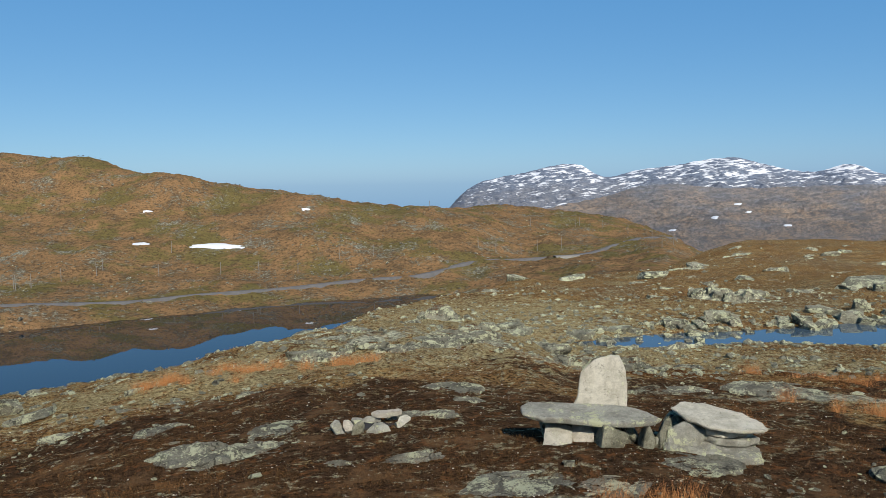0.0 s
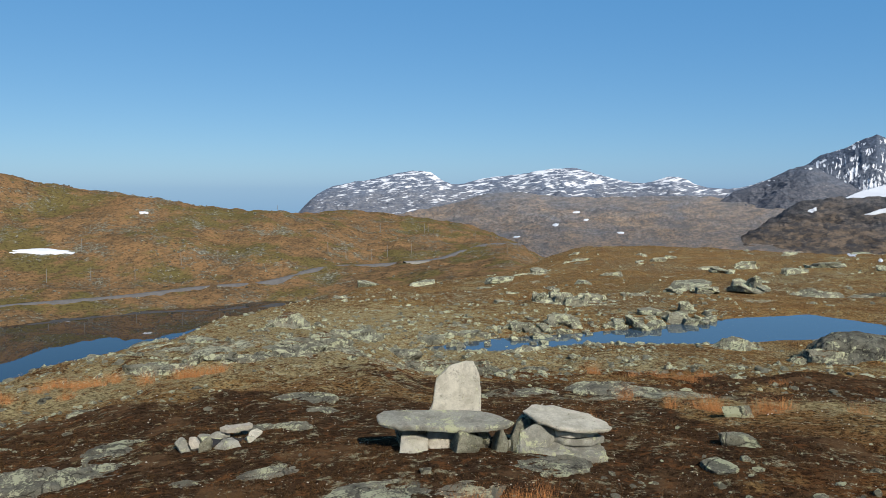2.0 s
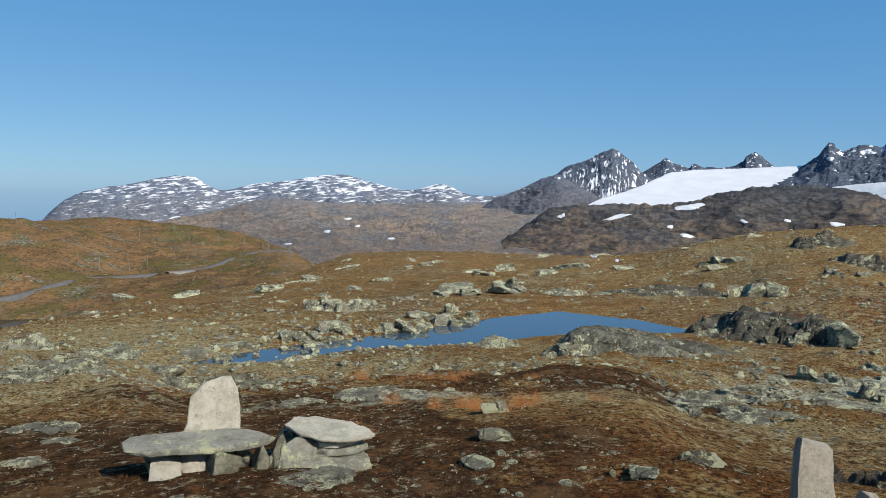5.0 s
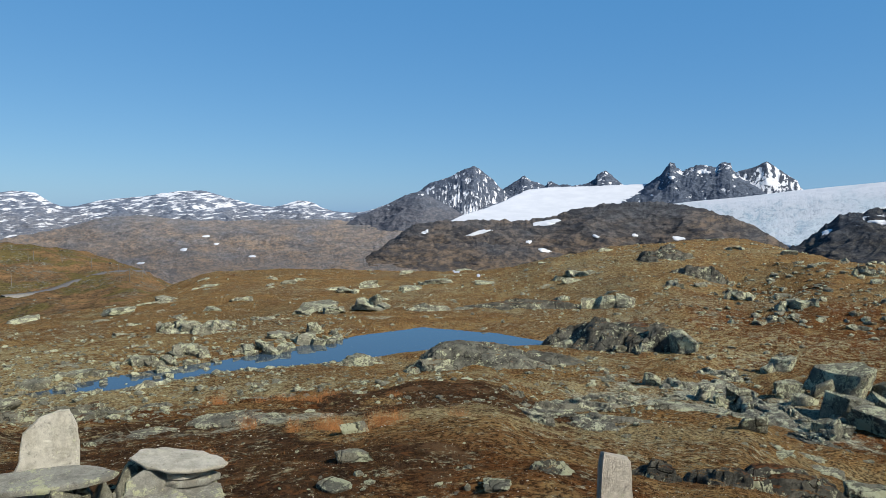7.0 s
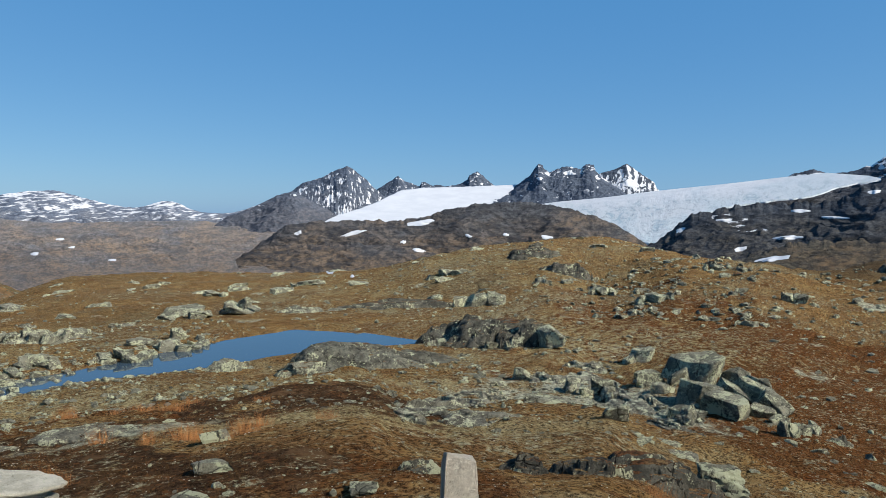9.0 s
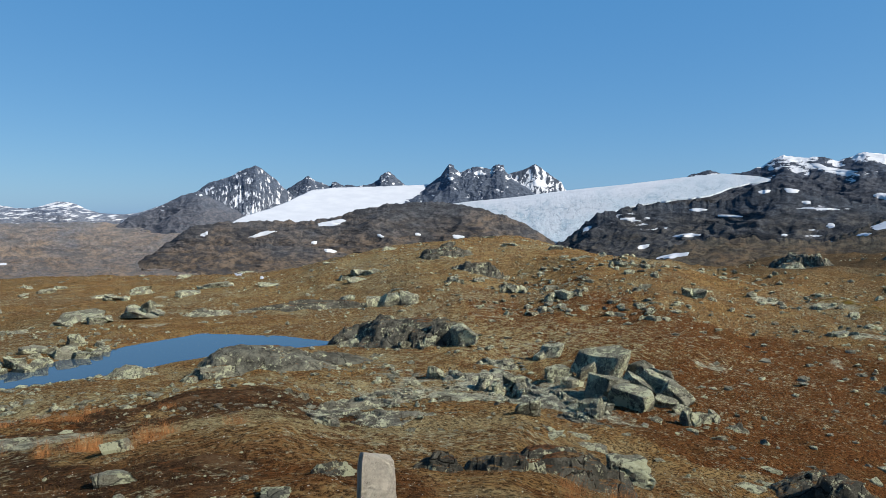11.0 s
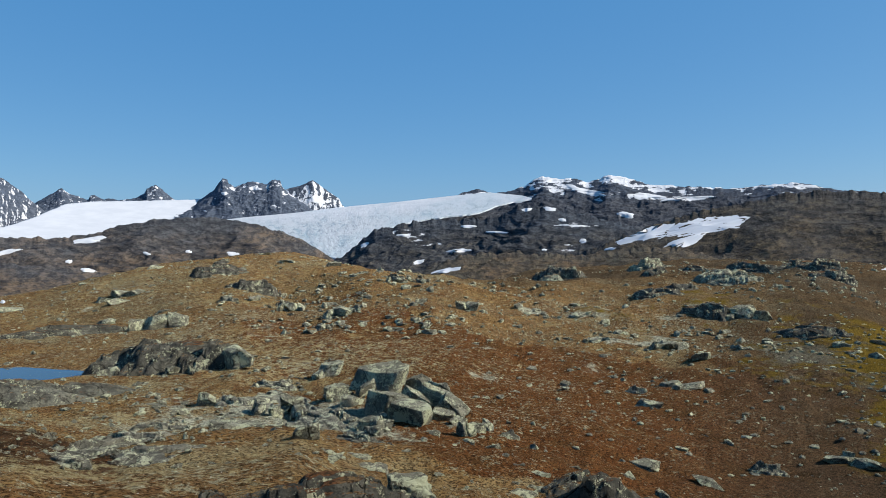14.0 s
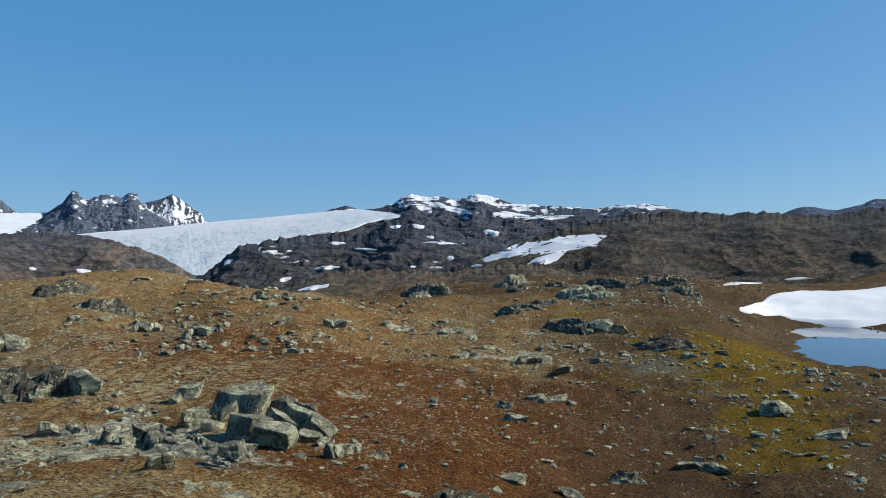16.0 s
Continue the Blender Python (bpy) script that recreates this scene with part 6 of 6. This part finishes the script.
def stone_cairn():
    """A slim pile of stones with a tapered upright stone on top."""
    base = upright_at(52.73, 1.66)
    pile = thing("cairn", base, "cairn of piled stones topped by a pale upright stone", "cairn")
    ground_z = base.translation.z
    tip_z = EYE - 0.425 - ground_z
    rng = random.Random(8)
    z, level = 0.0, 0
    crown = tip_z - 0.27
    while z < crown - 0.05:
        tall = rng.uniform(0.13, 0.19)
        spread = 0.42 * (1 - z / (crown + 0.25)) + 0.05
        count = max(1, int(6.3 * spread / 0.26)) if spread > 0.1 else 1
        tall = min(tall, crown - z)
        for k in range(count):
            a = 2 * math.pi * k / count + level * 0.7
            me = facet_stone("cairn_stone", 70 + level * 9 + k, rng.choice([ROCK, GREYSTONE, WARM]), 2, 8, 1.0, 0.03)
            wide = 0.34 if count > 1 else 0.24
            reach = spread * 0.75 if count > 1 else 0.0
            part_of(pile, "cairn_stone", me, pose(math.cos(a) * reach, math.sin(a) * reach, z, 0, 0, rng.uniform(0, 360)) @ Matrix.Diagonal((wide, wide * 0.85, tall * 1.15, 1)))
        z += tall
        level += 1
    tip = tapered_stone("top_stone", [(-0.036, -0.040), (0.054, 0.010), (0.040, 0.052), (-0.052, 0.012)], [(-0.026, -0.026), (0.022, 0.004), (0.016, 0.026), (-0.035, 0.006)], [0.270, 0.246, 0.250, 0.262], 91, WARM)
    part_of(pile, "top_stone", tip, pose(0.003, 0.02, crown), "tapered pale pink granite stone")
    side = facet_stone("side_stone", 96, WARM, 3, 9, 1.0, 0.03)
    part_of(pile, "side_stone", side, pose(0.085, 0.015, crown + 0.01, 0, 0, 30) @ Matrix.Diagonal((0.09, 0.09, 0.18, 1)), "rounded pinkish stone")


stone_cairn()


# the far hillside: road, poles, snow
ROAD_MAT = plain_material("old_asphalt", (0.095, 0.09, 0.086), 0.9, 0.3, 0.4)
GRAVEL = plain_material("roadside_gravel", (0.19, 0.175, 0.15), 0.95, 0.35, 0.7)
WOOD = plain_material("weathered_pole_wood", (0.17, 0.155, 0.13), 0.85, 0.3, 5.0)


def strip(name, way, wide, lift, material, label):
    """A ribbon along bearings and distances that follows the ground."""
    way = np.array([polar(a, r) for a, r in way])
    s = np.concatenate([[0], np.cumsum(np.hypot(*np.diff(way, axis=0).T))])
    t = np.arange(0, s[-1], 3.0)
    p = smooth_curve(s, way, t)
    d = np.gradient(p, axis=0)
    d /= np.linalg.norm(d, axis=1, keepdims=True)
    side = np.c_[-d[:, 1], d[:, 0]]
    z = np.mean([land(*(p + side * o).T) for o in (-wide / 2, 0, wide / 2)], axis=0)
    z = np.convolve(np.pad(z, 4, mode="edge"), np.ones(9) / 9, mode="valid") + lift
    cols = []
    for o, dz in ((-wide / 2 - 1.2, -1.6), (-wide / 2, 0), (0, 0.05), (wide / 2, 0), (wide / 2 + 1.2, -1.6)):
        cols.append(np.c_[p + side * o, z + dz])
    verts = np.stack(cols, 1).reshape(-1, 3)
    ob = mesh_object(name, verts, grid_faces(len(t), 5), material)
    if ob.data.polygons[0].normal.z < 0:
        ob.data.flip_normals()
    return tagged(ob, label, "road", kind="structure")


strip("road", [(-60, 262), (-40, 264), (-30.4, 268), (-23.7, 272), (-16.1, 277), (-12, 282), (-8, 288), (-4.5, 292), (-1.6, 297), (0.6, 306), (3.5, 318), (6.5, 325), (9, 330), (11.5, 345), (14, 370), (17, 420)], 2.2, 0.4, ROAD_MAT, "narrow grey mountain road along the lake")
strip("pavement_layby", [(8.4, 321), (9.2, 322), (10.2, 323), (11.0, 324)], 6.0, 0.3, GRAVEL, "pale gravel lay-by beside the road")


def utility_pole(tall):
    pole = thing("utility_pole", Matrix.Identity(4), "weathered wooden utility pole on the heath hillside", "pole", "poles along the lake road")
    bm = bmesh.new()
    bmesh.ops.create_cone(bm, segments=8, radius1=0.14, radius2=0.10, depth=tall, cap_ends=True)
    me = bpy.data.meshes.new("shaft")
    bm.to_mesh(me)
    bm.free()
    me.materials.append(WOOD)
    part_of(pole, "shaft", me, pose(0, 0, tall / 2))
    bm = bmesh.new()
    bmesh.ops.create_cone(bm, segments=8, radius1=0.14, radius2=0.05, depth=0.22, cap_ends=True)
    me = bpy.data.meshes.new("cap")
    bm.to_mesh(me)
    bm.free()
    me.materials.append(WOOD)
    part_of(pole, "cap", me, pose(0, 0, tall + 0.11))
    return pole


first_pole = None
POLE_SPOTS = [(-29.5, 307), (-29.4, 306), (-28.5, 303), (-26.7, 312), (-24.5, 314), (-24.1, 320), (-20.5, 314), (-19.6, 342), (-16.3, 308), (-13.6, 312), (-14.1, 340), (-10.8, 308), (-7.7, 319), (-5.2, 321), (-0.9, 404), (2.7, 337), (4.0, 338), (5.9, 343), (6.6, 417), (10.2, 429), (7.1, 346), (8.9, 350), (9.9, 420), (11.9, 424), (13.7, 412), (15.4, 383), (16.1, 327), (16.9, 362)]
pole_rng = random.Random(4)
for bearing, dist in POLE_SPOTS:
    x, y = polar(bearing, dist)
    spot_pose = pose(x, y, float(land(x, y)) - 0.3, pole_rng.uniform(-2, 2), pole_rng.uniform(-2, 2), 0)
    if first_pole is None:
        first_pole = utility_pole(5.2)
        first_pole.matrix_world = spot_pose
    else:
        copy_thing(first_pole, spot_pose)


# snow
from mathutils.bvhtree import BVHTree
slopes = []
for ob in list(scene.objects):
    if ob.type == "MESH" and ob.name.split(".")[0] in ("mountain", "ground", "valley_slope", "heath_rise"):
        slopes.append(BVHTree.FromPolygons([v.co[:] for v in ob.data.vertices], [p.vertices[:] for p in ob.data.polygons]))
SNOW_DRIFT = snow_material("old_snow")


def slope_at(bearing, angle):
    way = Vector((math.sin(radians(bearing)) * math.cos(radians(angle)), math.cos(radians(bearing)) * math.cos(radians(angle)), math.sin(radians(angle))))
    hits = [tree.ray_cast(Vector((0, 0, EYE)), way) for tree in slopes]
    hits = [h for h in hits if h[0] is not None]
    return min(hits, key=lambda h: h[3]) if hits else None


def snow_drift(bearing, angle, wide, tall, tilt, seed):
    """A drift that lies on the slope, thick in the middle and thin at its ragged rim."""
    middle = slope_at(bearing, angle)
    if middle is None:
        return
    reach = middle[3]
    rng = random.Random(seed)
    rings, spokes = 5, 48
    verts, faces = [], []
    c, s = math.cos(radians(tilt)), math.sin(radians(tilt))
    for i in range(rings + 1):
        for k in range(spokes):
            t = 2 * math.pi * k / spokes
            edge = 0.9 + 0.75 * float(fractal(np.array(0.9 * math.cos(t) + seed * 3.3), np.array(0.9 * math.sin(t)), 2, 0.5, seed))
            edge += 0.16 * float(fractal(np.array(4 * math.cos(t) + seed), np.array(4 * math.sin(t)), 3, 0.6, seed))
            u, v = math.cos(t) * i / rings * edge * wide / 2, math.sin(t) * i / rings * edge * tall / 2
            hit = slope_at(bearing + u * c + v * s, angle + v * c - u * s)
            if hit is None or abs(hit[3] - reach) > 0.35 * reach:
                base = Vector(middle[0])
            else:
                base = hit[0]
            lift = reach * (0.0009 * (1 - (i / rings) ** 2) - 0.0006 * (i == rings))
            verts.append(base + Vector(hit[1] if hit else (0, 0, 1)) * lift * (1 if (hit and hit[1].dot(base - Vector((0, 0, EYE))) < 0) else -1))
    for i in range(rings):
        for k in range(spokes):
            a, b = i * spokes + k, i * spokes + (k + 1) % spokes
            faces.append((a, a + spokes, b + spokes, b))
    me = bpy.data.meshes.new("snow_patch")
    me.from_pydata([v[:] for v in verts], [], faces)
    for p in me.polygons:
        p.use_smooth = True
    me.materials.append(SNOW_DRIFT)
    ob = new("snow_patch", me)
    tagged(ob, "lingering patch of old white snow on the slope", "snow", "snow patches")


DRIFTS_WEST = [(-16.46, -4.22, 4.86, 0.47, 2), (-21.53, -3.84, 1.48, 0.25, 0), (-10.03, -1.7, 0.76, 0.21, 0), (-21.06, -1.57, 0.76, 0.17, 0), (16.84, -3.6, 0.59, 0.17, -8), (19.69, -2.68, 0.68, 0.21, -10), (21.16, -1.74, 0.68, 0.17, 0), (24.42, -3.22, 0.59, 0.17, 0), (21.9, -2.29, 0.51, 0.13, 0), (46.29, -0.69, 2.54, 0.47, -10), (41.1, -1.47, 2.11, 0.30, -14), (44.85, -2.12, 0.59, 0.38, -10), (45.9, -2.75, 1.02, 0.30, 5), (37.17, -1.4, 0.68, 0.34, -15), (52.53, -1.56, 0.42, 0.30, 0), (49.76, -1.67, 0.59, 0.25, 10), (55.68, -1.81, 1.10, 0.42, 12)]
DRIFTS_MIDDLE = [(39.47, -4.31, 0.59, 0.34, 0), (41.16, -4.64, 0.38, 0.25, 0), (86.0, -0.35, 4.6, 1.0, -20), (89.7, 0.15, 7.2, 1.15, -12), (88.6, -0.9, 4.6, 0.9, -22), (71.21, -3.1, 2.96, 0.47, -10), (69.1, -2.46, 1.10, 0.38, -15), (72.26, -1.62, 2.11, 0.34, -3), (68.04, -0.47, 1.27, 0.25, 0), (74.77, -0.23, 2.11, 0.21, 3), (79.9, 0.66, 0.85, 0.34, 5), (84.46, 1.04, 1.35, 0.51, 5), (78.97, 1.5, 1.27, 0.38, 8), (72.89, 0.19, 1.18, 0.25, 0), (77.25, 1.43, 0.85, 0.34, 0), (81.32, -0.9, 0.51, 0.34, 0), (65.08, -1.18, 1.02, 0.38, -35)]
DRIFTS_EAST = [(83.3, -1.47, 1.10, 0.21, -10), (78.49, -1.57, 0.42, 0.21, 0), (102.01, -2.51, 4.65, 0.30, -6), (105.69, -2.13, 2.11, 0.21, -4), (84.33, 1.05, 1.52, 0.42, 5), (83.27, 3.73, 2.54, 0.25, 0), (79.28, 3.68, 1.95, 0.25, 0), (81.9, 2.7, 3.81, 0.55, 10), (85.79, 2.4, 3.81, 0.59, 8), (88.98, 2.18, 4.65, 0.42, -2), (80.7, 3.04, 1.69, 0.38, 20), (93.92, 2.88, 1.69, 0.17, 0), (96.58, 2.84, 2.11, 0.17, 5), (76.22, 2.14, 1.69, 0.51, -5), (61.56, 2.27, 1.69, 0.76, 15), (55.06, 2.58, 0.68, 0.25, 0), (57.26, 2.97, 1.27, 0.30, 5)]
for k, row in enumerate(DRIFTS_WEST + DRIFTS_MIDDLE + DRIFTS_EAST):
    snow_drift(*row, 100 + k)


def snow_bank():
    """The thick snow bank that overhangs the pool."""
    u, v = np.meshgrid(np.linspace(0, 1, 60), np.linspace(0, 1, 30), indexing="ij")
    a = 101.6 + u * 22
    near = np.interp(a, [101.6, 104, 108.5, 111, 124], [73.5, 78.5, 78.0, 79.0, 84.0])
    deep = np.interp(a, [101.6, 103, 106, 110, 124], [0.5, 8.0, 22.0, 34.0, 40.0])
    r = near + deep * v
    x, y = r * np.sin(np.radians(a)), r * np.cos(np.radians(a))
    top = np.interp(a, [101.6, 104, 110.5, 124], [-4.22, -3.9, -2.6, -2.0])
    z0 = near * np.tan(np.radians(np.interp(a, [101.6, 104, 111, 124], [-4.5, -5.0, -4.95, -4.9])))
    z1 = (near + deep) * np.tan(np.radians(top))
    h = z0 + (z1 - z0) * v**0.9 + 0.25 * fractal(x * 0.12, y * 0.12, 3, 0.5, 4)
    h = np.maximum(h, land(x, y) - EYE + 0.35 * np.clip(v * 8, 0, 1) * np.clip((1 - v) * 8, 0, 1) - 0.05)
    h = np.where(v == 0, -7.6, h)
    verts = np.stack([x, y, h + EYE], -1)
    ob = mesh_object("snow_bank", verts.reshape(-1, 3), grid_faces(60, 30), SNOW_DRIFT)
    return tagged(ob, "large white snow bank sloping down to the pool", "snow")


snow_bank()
